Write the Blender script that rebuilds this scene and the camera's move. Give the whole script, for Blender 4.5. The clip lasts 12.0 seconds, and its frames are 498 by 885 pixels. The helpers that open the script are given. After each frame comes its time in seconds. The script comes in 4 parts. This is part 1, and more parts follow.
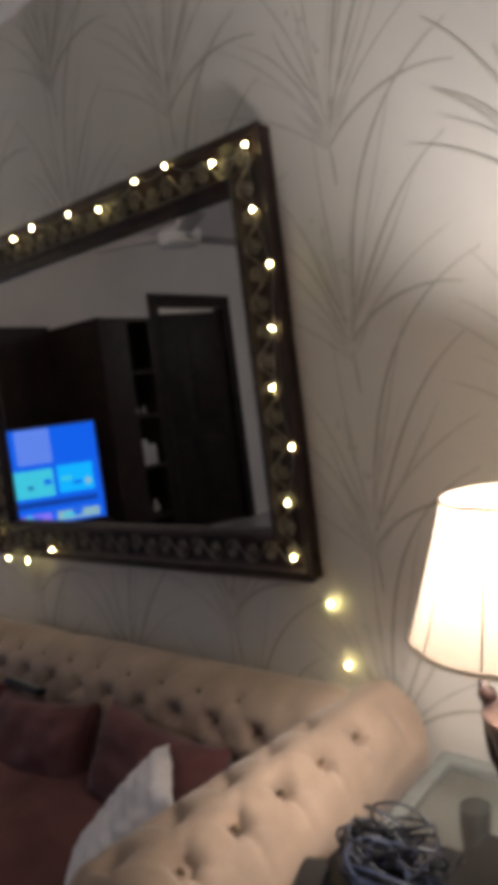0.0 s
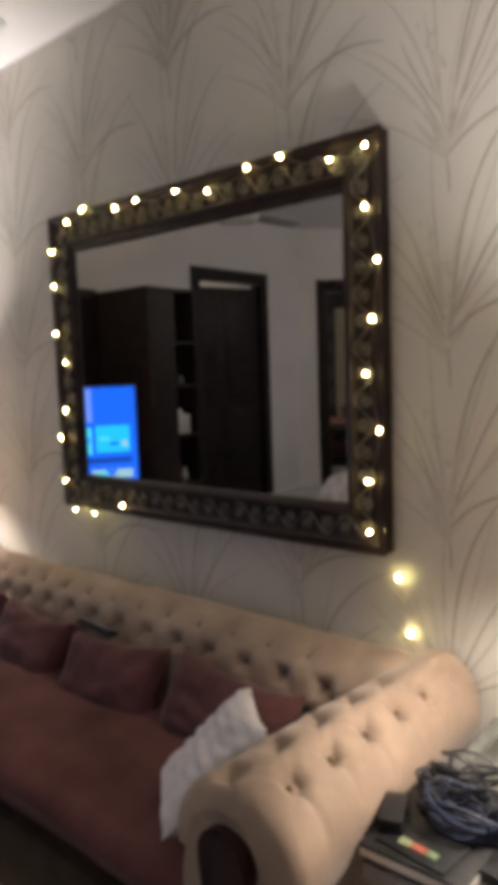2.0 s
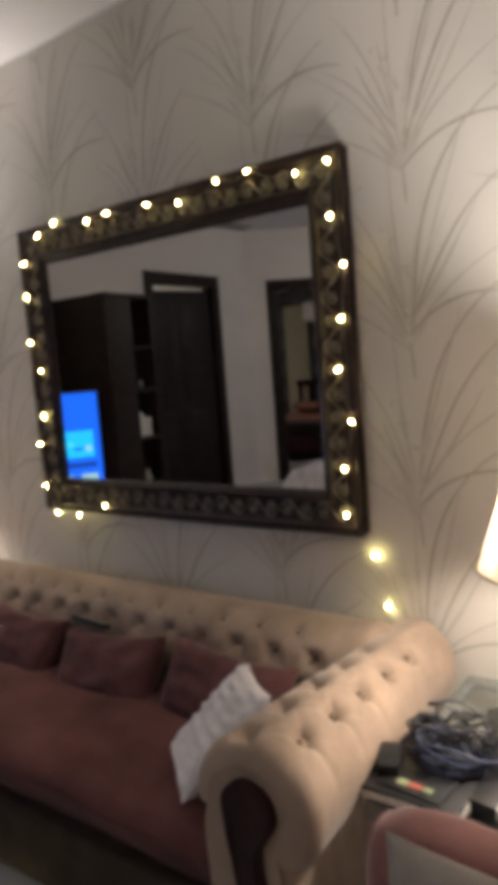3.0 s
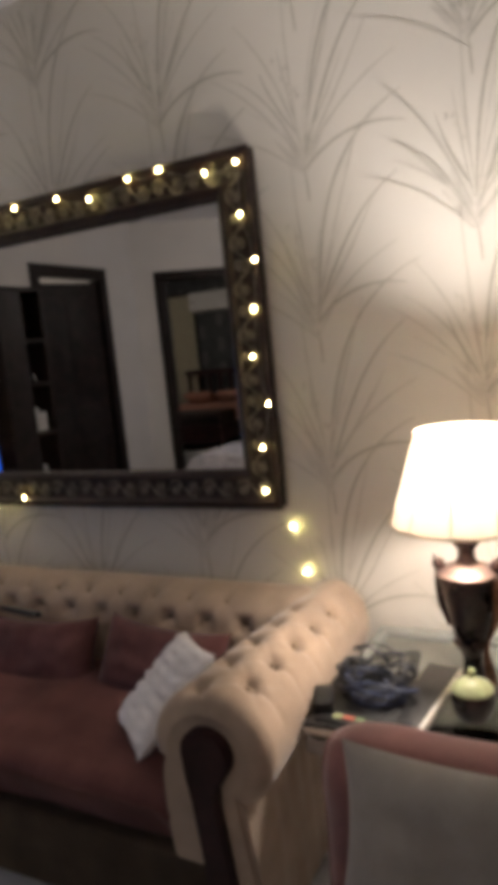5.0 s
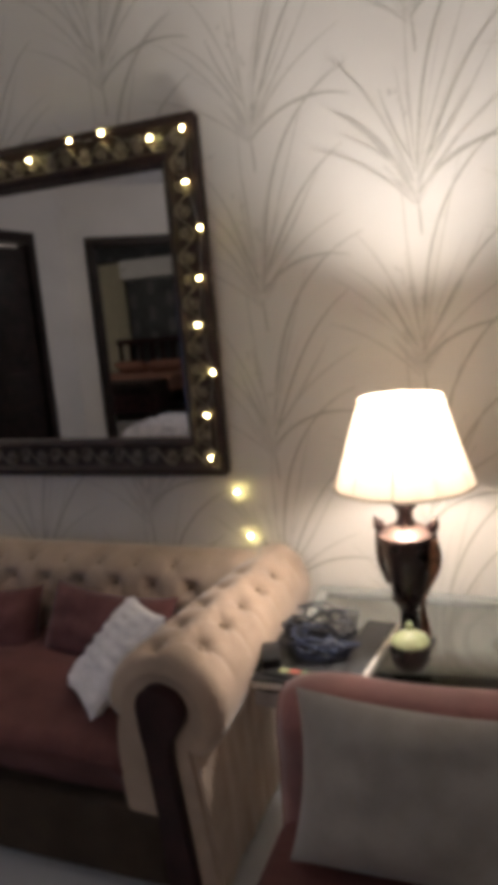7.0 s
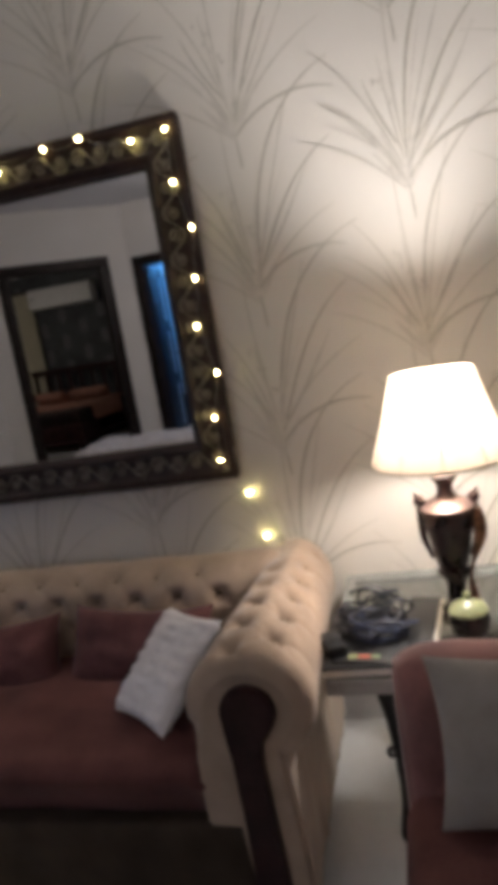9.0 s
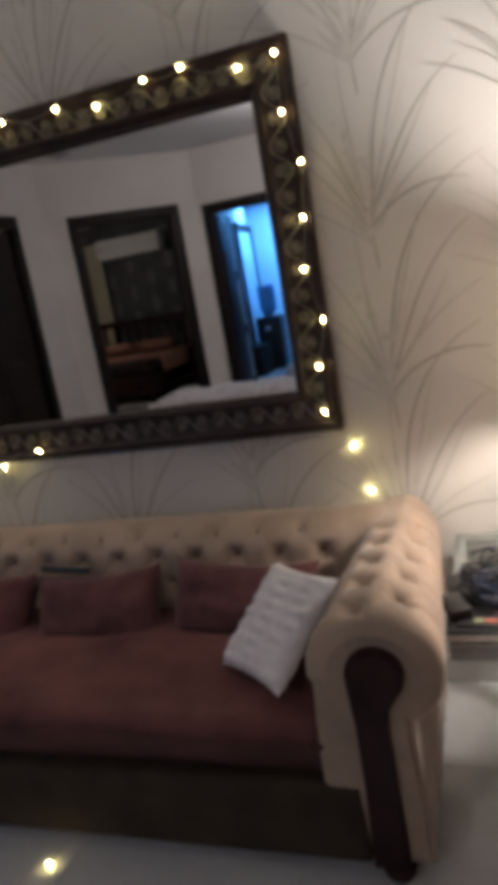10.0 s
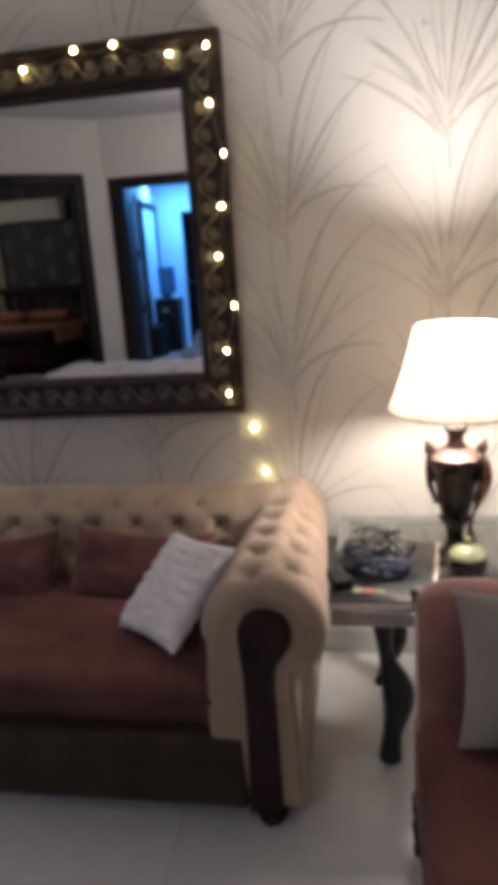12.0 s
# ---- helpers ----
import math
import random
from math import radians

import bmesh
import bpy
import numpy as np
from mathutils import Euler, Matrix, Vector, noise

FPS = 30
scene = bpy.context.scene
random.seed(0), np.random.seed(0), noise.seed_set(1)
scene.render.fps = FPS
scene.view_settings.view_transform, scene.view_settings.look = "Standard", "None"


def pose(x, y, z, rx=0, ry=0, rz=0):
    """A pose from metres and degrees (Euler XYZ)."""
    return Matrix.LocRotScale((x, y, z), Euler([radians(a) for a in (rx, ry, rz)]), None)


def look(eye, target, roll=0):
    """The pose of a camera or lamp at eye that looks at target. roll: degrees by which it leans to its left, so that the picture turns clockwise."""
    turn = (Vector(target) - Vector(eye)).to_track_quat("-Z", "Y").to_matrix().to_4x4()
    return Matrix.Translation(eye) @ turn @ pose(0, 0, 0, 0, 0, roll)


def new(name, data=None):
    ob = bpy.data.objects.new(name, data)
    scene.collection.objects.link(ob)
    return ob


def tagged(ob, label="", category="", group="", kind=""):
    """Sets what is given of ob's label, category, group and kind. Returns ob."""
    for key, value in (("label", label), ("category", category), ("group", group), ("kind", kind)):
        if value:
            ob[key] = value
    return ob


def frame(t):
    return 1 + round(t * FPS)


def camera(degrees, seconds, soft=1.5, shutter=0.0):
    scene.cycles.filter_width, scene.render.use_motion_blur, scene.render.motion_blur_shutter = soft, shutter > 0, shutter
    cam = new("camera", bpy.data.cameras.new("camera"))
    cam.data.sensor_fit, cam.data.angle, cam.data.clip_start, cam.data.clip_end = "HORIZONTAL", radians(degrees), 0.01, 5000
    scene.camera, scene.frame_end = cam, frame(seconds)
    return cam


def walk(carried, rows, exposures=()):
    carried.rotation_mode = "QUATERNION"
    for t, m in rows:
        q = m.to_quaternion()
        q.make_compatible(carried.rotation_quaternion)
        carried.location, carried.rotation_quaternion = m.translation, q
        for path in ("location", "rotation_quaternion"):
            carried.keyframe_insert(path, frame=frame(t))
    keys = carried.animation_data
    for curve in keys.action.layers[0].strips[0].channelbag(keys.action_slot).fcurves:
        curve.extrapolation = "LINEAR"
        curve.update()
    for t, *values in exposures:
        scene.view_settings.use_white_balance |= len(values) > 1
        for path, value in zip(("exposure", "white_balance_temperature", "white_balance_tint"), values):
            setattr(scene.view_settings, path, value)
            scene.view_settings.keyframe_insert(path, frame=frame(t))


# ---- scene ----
cam = camera(39.0, 12.0, soft=10.5)
PATH = [
    (0, (0.68, 0.826, 1.35), (-0.604, 2.354, 1.208), -7.3),
    (0.5, (0.663, 0.742, 1.361), (-0.686, 2.21, 1.208), -5.8),
    (1, (0.657, 0.565, 1.377), (-0.601, 2.108, 1.189), -3.8),
    (1.5, (0.635, 0.502, 1.383), (-0.661, 2.012, 1.182), -1.9),
    (2, (0.6, 0.575, 1.373), (-0.692, 2.088, 1.169), -2.0),
    (2.5, (0.614, 0.503, 1.382), (-0.59, 2.086, 1.169), -2.5),
    (2.7, (0.615, 0.431, 1.381), (-0.583, 2.019, 1.171), -3.7),
    (4.5, (0.63, 0.371, 1.372), (-0.475, 2.021, 1.135), -5.7),
    (5, (0.598, 0.231, 1.379), (-0.307, 1.995, 1.115), -5.8),
    (5.5, (0.586, 0.125, 1.388), (-0.223, 1.932, 1.102), -4.4),
    (6, (0.612, 0.18, 1.368), (-0.288, 1.94, 1.067), -4.0),
    (6.5, (0.617, 0.215, 1.358), (-0.326, 1.949, 1.037), -5.0),
    (6.7, (0.608, 0.208, 1.38), (-0.237, 1.987, 1.032), -4.7),
    (8.3, (0.349, -0.005, 1.368), (-0.217, 1.879, 1.01), -5.3),
    (8.5, (0.335, -0.002, 1.365), (-0.219, 1.892, 1.039), -6.6),
    (9, (0.264, 0.097, 1.345), (-0.215, 2.009, 1.008), -9.7),
    (9.5, (0.177, 0.179, 1.339), (-0.336, 2.074, 0.955), -10.1),
    (10, (0.106, 0.147, 1.342), (-0.544, 1.988, 0.906), -10.0),
    (10.5, (0.083, 0.089, 1.343), (-0.471, 1.954, 0.878), -7.2),
    (11, (0.075, 0.065, 1.346), (-0.371, 1.95, 0.846), -5.6),
    (11.5, (0.078, 0.041, 1.348), (-0.317, 1.935, 0.842), -4.8),
    (12, (0.082, 0.033, 1.35), (-0.259, 1.936, 0.837), -3.9),
]
walk(cam, [(t, look(eye, target, roll)) for t, eye, target, roll in PATH], exposures=[(0, -0.10, 6300, 12), (0.5, 0.12, 6400, 12), (1.0, 0.21, 6500, 11), (2.5, 0.40, 6700, 11), (4.5, 0.37, 6700, 11), (6.0, 0.32, 6600, 12), (8.5, 0.28, 6300, 11), (10.0, 0.31, 6350, 12), (10.5, 0.48, 6350, 13), (12, 0.52, 6350, 14)])

# ---- light ----
world = bpy.data.worlds.new("night")
world.use_nodes = True
world.node_tree.nodes["Background"].inputs[0].default_value = (0.02, 0.03, 0.06, 1)
world.node_tree.nodes["Background"].inputs[1].default_value = 0.2
scene.world = world


def lamp(name, kind, energy, color, m, size=0.1, size_y=None):
    data = bpy.data.lights.new(name, kind)
    data.energy, data.color = energy, color
    if kind == "AREA":
        data.size = size
        if size_y:
            data.shape, data.size_y = "RECTANGLE", size_y
    else:
        data.shadow_soft_size = size
    ob = new(name, data)
    ob.matrix_world = m
    return ob


LAMP_X, LAMP_Y, LAMP_L = 0.30, 1.86, -2.62
BULB_Z = 1.022
WARM = (1.0, 0.92, 0.85)
# each bulb shines all round and, as LED bulbs do, mostly upwards
for lx, power in ((LAMP_X, 1.0), (LAMP_L, 1.8)):
    lamp("bulb_light", "POINT", 19.5 * power, WARM, pose(lx, LAMP_Y, BULB_Z), 0.04)
    up = lamp("bulb_upper_light", "SPOT", 53.0 * power, (1.0, 0.94, 0.89), pose(lx, LAMP_Y, BULB_Z + 0.012, 180, 0, 0), 0.045)
    up.data.spot_size, up.data.spot_blend = radians(112), 1.0
# unseen lamp added to brighten the far walls, kept outside the mirror's view
lamp("room_fill", "POINT", 21.0, (1.0, 0.95, 0.92), pose(-1.3, -2.2, 2.72), 0.13)
lamp("room_tube_light", "AREA", 44.0, (0.11, 0.42, 1.0), pose(-2.75, -6.75, 2.56), 0.9, 0.16)
# unseen lamps added to light the bedroom and the hall behind their doors
lamp("bedroom_fill", "POINT", 8.0, (1.0, 0.93, 0.84), pose(-6.0, -3.35, 2.3), 0.06)
lamp("hall_fill", "POINT", 6.0, (1.0, 0.93, 0.85), pose(-5.6, -1.5, 2.3), 0.1)


# ---- materials ----
def mat(name, color, rough=0.6, metal=0.0, var=0.12, scale=6.0, fine=120.0, bump=0.15, sheen=0.0, coat=0.0, color2=None, dist=0.002, spec=0.4):
    m = bpy.data.materials.new(name)
    m.use_nodes = True
    nt = m.node_tree
    b = nt.nodes["Principled BSDF"]
    tc = nt.nodes.new("ShaderNodeTexCoord")
    n1, n2 = nt.nodes.new("ShaderNodeTexNoise"), nt.nodes.new("ShaderNodeTexNoise")
    n1.inputs["Scale"].default_value, n2.inputs["Scale"].default_value = scale, fine
    n1.inputs["Detail"].default_value, n2.inputs["Detail"].default_value = 4, 3
    nt.links.new(tc.outputs["Object"], n1.inputs["Vector"])
    nt.links.new(tc.outputs["Object"], n2.inputs["Vector"])
    mix = nt.nodes.new("ShaderNodeMath")
    mix.operation = "MULTIPLY_ADD"
    nt.links.new(n2.outputs["Fac"], mix.inputs[0])
    mix.inputs[1].default_value = 0.4
    nt.links.new(n1.outputs["Fac"], mix.inputs[2])
    ramp = nt.nodes.new("ShaderNodeValToRGB")
    lo = color2 or tuple(c * (1 - var * 1.6) for c in color)
    hi = tuple(min(1.0, c * (1 + var)) for c in color)
    ramp.color_ramp.elements[0].position, ramp.color_ramp.elements[1].position = 0.45, 0.95
    ramp.color_ramp.elements[0].color, ramp.color_ramp.elements[1].color = (*lo, 1), (*hi, 1)
    nt.links.new(mix.outputs[0], ramp.inputs[0])
    nt.links.new(ramp.outputs[0], b.inputs["Base Color"])
    b.inputs["Roughness"].default_value, b.inputs["Metallic"].default_value = rough, metal
    b.inputs["Sheen Weight"].default_value, b.inputs["Coat Weight"].default_value = sheen, coat
    b.inputs["Sheen Roughness"].default_value, b.inputs["Specular IOR Level"].default_value = 0.4, spec
    rr = nt.nodes.new("ShaderNodeMapRange")
    rr.inputs[3].default_value, rr.inputs[4].default_value = max(0.02, rough - 0.08), min(1, rough + 0.08)
    nt.links.new(n1.outputs["Fac"], rr.inputs[0])
    nt.links.new(rr.outputs[0], b.inputs["Roughness"])
    if bump:
        bp = nt.nodes.new("ShaderNodeBump")
        bp.inputs["Strength"].default_value, bp.inputs["Distance"].default_value = bump, dist
        nt.links.new(n2.outputs["Fac"], bp.inputs["Height"])
        nt.links.new(bp.outputs[0], b.inputs["Normal"])
    return m


def glow(name, color, strength):
    m = bpy.data.materials.new(name)
    m.use_nodes = True
    nt = m.node_tree
    nt.nodes.clear()
    e, o = nt.nodes.new("ShaderNodeEmission"), nt.nodes.new("ShaderNodeOutputMaterial")
    e.inputs[0].default_value, e.inputs[1].default_value = (*color, 1), strength
    nt.links.new(e.outputs[0], o.inputs[0])
    return m


M_PAPER = mat("wallpaper", (0.605, 0.570, 0.512), 0.75, var=0.04, scale=2.0, fine=260, bump=0.08)
M_PRINT = [mat("wallpaper_print", c, 0.75, var=0.10, scale=25, fine=90, bump=0)
           for c in ((0.545, 0.51, 0.455), (0.475, 0.445, 0.385), (0.385, 0.36, 0.30))]
M_WALL = mat("wall_paint", (0.72, 0.69, 0.66), 0.7, var=0.05, scale=1.6, fine=180, bump=0.1)
M_CEIL = mat("ceiling_paint", (0.80, 0.79, 0.80), 0.8, var=0.03, scale=1.4, fine=150, bump=0.06)
M_TILE = mat("floor_tile", (0.56, 0.55, 0.54), 0.12, var=0.06, scale=2.4, fine=30, bump=0.02, coat=0.3)
M_GROUT = mat("grout", (0.45, 0.44, 0.42), 0.8, var=0.15)
M_CREAM = mat("cream_velvet", (0.385, 0.285, 0.212), 0.8, var=0.14, scale=9, fine=300, bump=0.25, sheen=0.25, spec=0.15)
M_SKIRT = mat("brown_velvet", (0.062, 0.044, 0.030), 0.8, var=0.25, scale=9, fine=260, bump=0.25, sheen=0.03, spec=0.1)
M_BUTTON = mat("button_velvet", (0.22, 0.15, 0.09), 0.75, var=0.12, sheen=0.3)
M_COVER = mat("rust_velvet", (0.138, 0.056, 0.049), 0.8, var=0.35, scale=5, fine=260, bump=0.3, sheen=0.05, spec=0.12)
M_PINKC = mat("mauve_velvet", (0.135, 0.056, 0.053), 0.8, var=0.30, scale=10, fine=220, bump=0.3, sheen=0.18, spec=0.12)
M_ROSE = mat("rose_velvet", (0.29, 0.132, 0.118), 0.8, var=0.25, scale=8, fine=260, bump=0.25, sheen=0.55, spec=0.12)
M_KNIT = mat("white_knit", (0.66, 0.62, 0.62), 0.85, var=0.10, scale=30, fine=240, bump=0.5, sheen=0.2)
M_GREYC = mat("grey_linen", (0.31, 0.275, 0.245), 0.85, var=0.14, scale=14, fine=380, bump=0.4, sheen=0.2)
M_WOOD = mat("dark_wood", (0.032, 0.012, 0.011), 0.55, var=0.4, scale=14, fine=80, bump=0.12, spec=0.2)
M_DOOR = mat("door_wood", (0.021, 0.013, 0.0105), 0.5, var=0.4, scale=9, fine=70, bump=0.12, spec=0.25)
M_FRAME = mat("frame_wood", (0.026, 0.0135, 0.0115), 0.48, var=0.45, scale=22, fine=110, bump=0.25, spec=0.3)
M_PEWTER = mat("antique_silver", (0.165, 0.142, 0.118), 0.45, metal=0.25, var=0.45, scale=40, fine=160, bump=0.3)
M_BLACK = mat("black_lacquer", (0.012, 0.012, 0.012), 0.3, var=0.3, scale=20, bump=0.1)
M_PLASTIC = mat("black_plastic", (0.018, 0.018, 0.02), 0.42, var=0.3, scale=50)
M_CABLE = mat("cable_rubber", (0.025, 0.027, 0.035), 0.45, var=0.3, scale=60)
M_BLUEC = mat("navy_cable", (0.035, 0.045, 0.085), 0.5, var=0.3, scale=60)
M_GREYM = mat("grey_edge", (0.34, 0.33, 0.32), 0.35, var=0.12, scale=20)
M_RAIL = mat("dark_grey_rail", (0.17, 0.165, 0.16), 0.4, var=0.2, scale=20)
M_PAPERW = mat("page_white", (0.72, 0.69, 0.62), 0.7, var=0.08, scale=60)
M_RED = mat("red_print", (0.40, 0.10, 0.07), 0.5, var=0.2, scale=60)
M_GREENP = mat("green_print", (0.22, 0.30, 0.16), 0.5, var=0.3, scale=60)
M_URN = mat("urn_glaze", (0.030, 0.015, 0.013), 0.28, var=0.5, scale=18, bump=0.06, coat=0.25)
M_COPPER = mat("copper", (0.13, 0.088, 0.078), 0.48, metal=0.8, var=0.3, scale=60, bump=0.1)
M_BRONZE = mat("bronze", (0.20, 0.10, 0.06), 0.38, metal=0.8, var=0.4, scale=60, bump=0.2)
M_JADE = mat("pale_green_glass", (0.36, 0.40, 0.22), 0.2, var=0.15, scale=40, coat=0.5)
M_CHROME = mat("chrome", (0.7, 0.7, 0.72), 0.18, metal=1.0, var=0.08, scale=40, bump=0)
M_WHITE = mat("white_plastic", (0.70, 0.70, 0.69), 0.4, var=0.05, scale=20)
M_DARKPAPER = mat("dark_wallpaper", (0.055, 0.06, 0.065), 0.6, var=0.3, scale=6)
M_MOTIF = mat("motif_print", (0.115, 0.12, 0.12), 0.55, var=0.25, scale=20, bump=0)
M_CURTAIN = mat("cream_curtain", (0.66, 0.63, 0.50), 0.8, var=0.12, scale=20)
M_PEACH = mat("peach_cotton", (0.38, 0.19, 0.135), 0.8, var=0.25, scale=12)
M_QUILT = mat("floral_quilt", (0.62, 0.60, 0.60), 0.85, var=0.10, scale=16, fine=60, bump=0.6, color2=(0.36, 0.34, 0.36), dist=0.006)
M_BLUEW = mat("pale_blue_paint", (0.62, 0.70, 0.78), 0.6, var=0.05, scale=2)
M_FROST = mat("frosted_glass", (0.66, 0.72, 0.76), 0.35, var=0.05, scale=12, bump=0.05, spec=0.5)
M_WATER = mat("blue_bottle", (0.10, 0.38, 0.80), 0.1, var=0.1, scale=20, coat=0.5)
G_BULB = glow("fairy_bulb_glow", (1.0, 0.86, 0.34), 125.0)
G_SCREEN = glow("screen_blue", (0.01, 0.13, 0.90), 1.1)
G_SKY = glow("screen_sky", (0.13, 0.26, 0.90), 1.1)
G_CYAN = glow("screen_cyan", (0.01, 0.45, 1.0), 1.2)
G_MINT = glow("screen_mint", (0.06, 0.62, 0.80), 1.1)
G_VIOLET = glow("screen_violet", (0.25, 0.18, 0.90), 1.2)
G_PALE = glow("screen_pale", (0.30, 0.55, 0.62), 1.0)
G_NAVY = glow("screen_navy", (0.01, 0.06, 0.40), 1.0)

# mirror glass
M_MIRROR = bpy.data.materials.new("mirror_silver")
M_MIRROR.use_nodes = True
b = M_MIRROR.node_tree.nodes["Principled BSDF"]
b.inputs["Base Color"].default_value, b.inputs["Metallic"].default_value, b.inputs["Roughness"].default_value = (0.89, 0.87, 0.85, 1), 1.0, 0.0

# clear table glass
M_GLASS = bpy.data.materials.new("table_glass")
M_GLASS.use_nodes = True
b = M_GLASS.node_tree.nodes["Principled BSDF"]
b.inputs["Base Color"].default_value, b.inputs["Roughness"].default_value, b.inputs["IOR"].default_value = (0.80, 0.84, 0.80, 1), 0.03, 1.45
b.inputs["Transmission Weight"].default_value = 1.0

# translucent lamp shade cloth
M_SHADE = bpy.data.materials.new("shade_cloth")
M_SHADE.use_nodes = True
nt = M_SHADE.node_tree
nt.nodes.clear()
d, tr, mx, o = (nt.nodes.new(k) for k in ("ShaderNodeBsdfDiffuse", "ShaderNodeBsdfTranslucent", "ShaderNodeMixShader", "ShaderNodeOutputMaterial"))
wv, cr = nt.nodes.new("ShaderNodeTexNoise"), nt.nodes.new("ShaderNodeValToRGB")
wv.inputs["Scale"].default_value = 90
cr.color_ramp.elements[0].color, cr.color_ramp.elements[1].color = (0.54, 0.45, 0.34, 1), (0.64, 0.55, 0.43, 1)
nt.links.new(wv.outputs["Fac"], cr.inputs[0])
nt.links.new(cr.outputs[0], d.inputs[0])
nt.links.new(cr.outputs[0], tr.inputs[0])
mx.inputs[0].default_value = 0.21
nt.links.new(d.outputs[0], mx.inputs[1])
nt.links.new(tr.outputs[0], mx.inputs[2])
nt.links.new(mx.outputs[0], o.inputs[0])


# ---- builders ----
def mesh_of(name, bm, material, smooth=True):
    me = bpy.data.meshes.new(name)
    bm.normal_update()
    bm.to_mesh(me)
    bm.free()
    me.materials.append(material)
    if smooth:
        me.polygons.foreach_set("use_smooth", [True] * len(me.polygons))
        me.set_sharp_from_angle(angle=radians(38))
    return me


def part(name, bm, material, parent=None, label="", smooth=True):
    ob = new(name, bm if isinstance(bm, bpy.types.Mesh) else mesh_of(name, bm, material, smooth))
    ob.parent = parent
    if label:
        ob["label"] = label
    return ob


def thing(name, label, category, m=None, group="", kind=""):
    ob = new(name)
    ob.empty_display_size = 0.05
    if m is not None:
        ob.matrix_world = m
    return tagged(ob, label, category, group, kind)


def structure(name, bm, material, label, category, smooth=False):
    return tagged(part(name, bm, material, smooth=smooth), label, category, kind="structure")


def add_box(bm, x0, x1, y0, y1, z0, z1, bevel=0.0, seg=2, m=None):
    mt = Matrix.Translation(((x0 + x1) / 2, (y0 + y1) / 2, (z0 + z1) / 2)) @ Matrix.Diagonal((x1 - x0, y1 - y0, z1 - z0, 1))
    r = bmesh.ops.create_cube(bm, size=1.0, matrix=mt)
    vs = r["verts"]
    if bevel:
        es = list({e for v in vs for e in v.link_edges})
        rb = bmesh.ops.bevel(bm, geom=es, offset=bevel, segments=seg, affect="EDGES", profile=0.6)
        vs = list({v for f in rb["faces"] for v in f.verts} | {v for v in vs if v.is_valid})
    if m is not None:
        bmesh.ops.transform(bm, matrix=m, verts=[v for v in vs if v.is_valid])
    return bm


def box(x0, x1, y0, y1, z0, z1, bevel=0.0, seg=2, m=None):
    return add_box(bmesh.new(), x0, x1, y0, y1, z0, z1, bevel, seg, m)


def lathe(profile, n=40, closed=False):
    bm = bmesh.new()
    rings = []
    for r, z in profile:
        rings.append([bm.verts.new((r * math.cos(2 * math.pi * i / n), r * math.sin(2 * math.pi * i / n), z)) for i in range(n)])
    for a, c in zip(rings, rings[1:]):
        for i in range(n):
            bm.faces.new((a[i], a[(i + 1) % n], c[(i + 1) % n], c[i]))
    if not closed:
        bm.faces.new(list(reversed(rings[0])))
        bm.faces.new(rings[-1])
    return bm


def add_tube(bm, pts, radius, n=8, flat=1.0):
    """Sweep a round section along points; radius is a number or a function of 0..1."""
    pts = [Vector(p) for p in pts]
    up = Vector((0, 0, 1))
    rings = []
    for i, p in enumerate(pts):
        t = (pts[min(i + 1, len(pts) - 1)] - pts[max(i - 1, 0)]).normalized()
        s = t.cross(up)
        if s.length < 0.05:
            s = t.cross(Vector((0, 1, 0)))
        s.normalize()
        w = s.cross(t).normalized()
        up = w
        r = radius(i / (len(pts) - 1)) if callable(radius) else radius
        rings.append([bm.verts.new(p + s * (r * math.cos(2 * math.pi * k / n)) + w * (r * flat * math.sin(2 * math.pi * k / n))) for k in range(n)])
    for a, c in zip(rings, rings[1:]):
        for i in range(n):
            bm.faces.new((a[i], a[(i + 1) % n], c[(i + 1) % n], c[i]))
    bm.faces.new(list(reversed(rings[0])))
    bm.faces.new(rings[-1])
    return bm


def tube(pts, radius, n=8, flat=1.0):
    return add_tube(bmesh.new(), pts, radius, n, flat)


def grid_bm(nu, nv, fn, wrap=False):
    """A sheet of quads from fn(u, v), u and v in 0..1."""
    bm = bmesh.new()
    rows = [[bm.verts.new(fn(i / nu, j / nv)) for j in range(nv + (0 if wrap else 1))] for i in range(nu + 1)]
    m = len(rows[0])
    for i in range(nu):
        for j in range(nv):
            bm.faces.new((rows[i][j], rows[i][(j + 1) % m], rows[i + 1][(j + 1) % m], rows[i + 1][j]))
    return bm


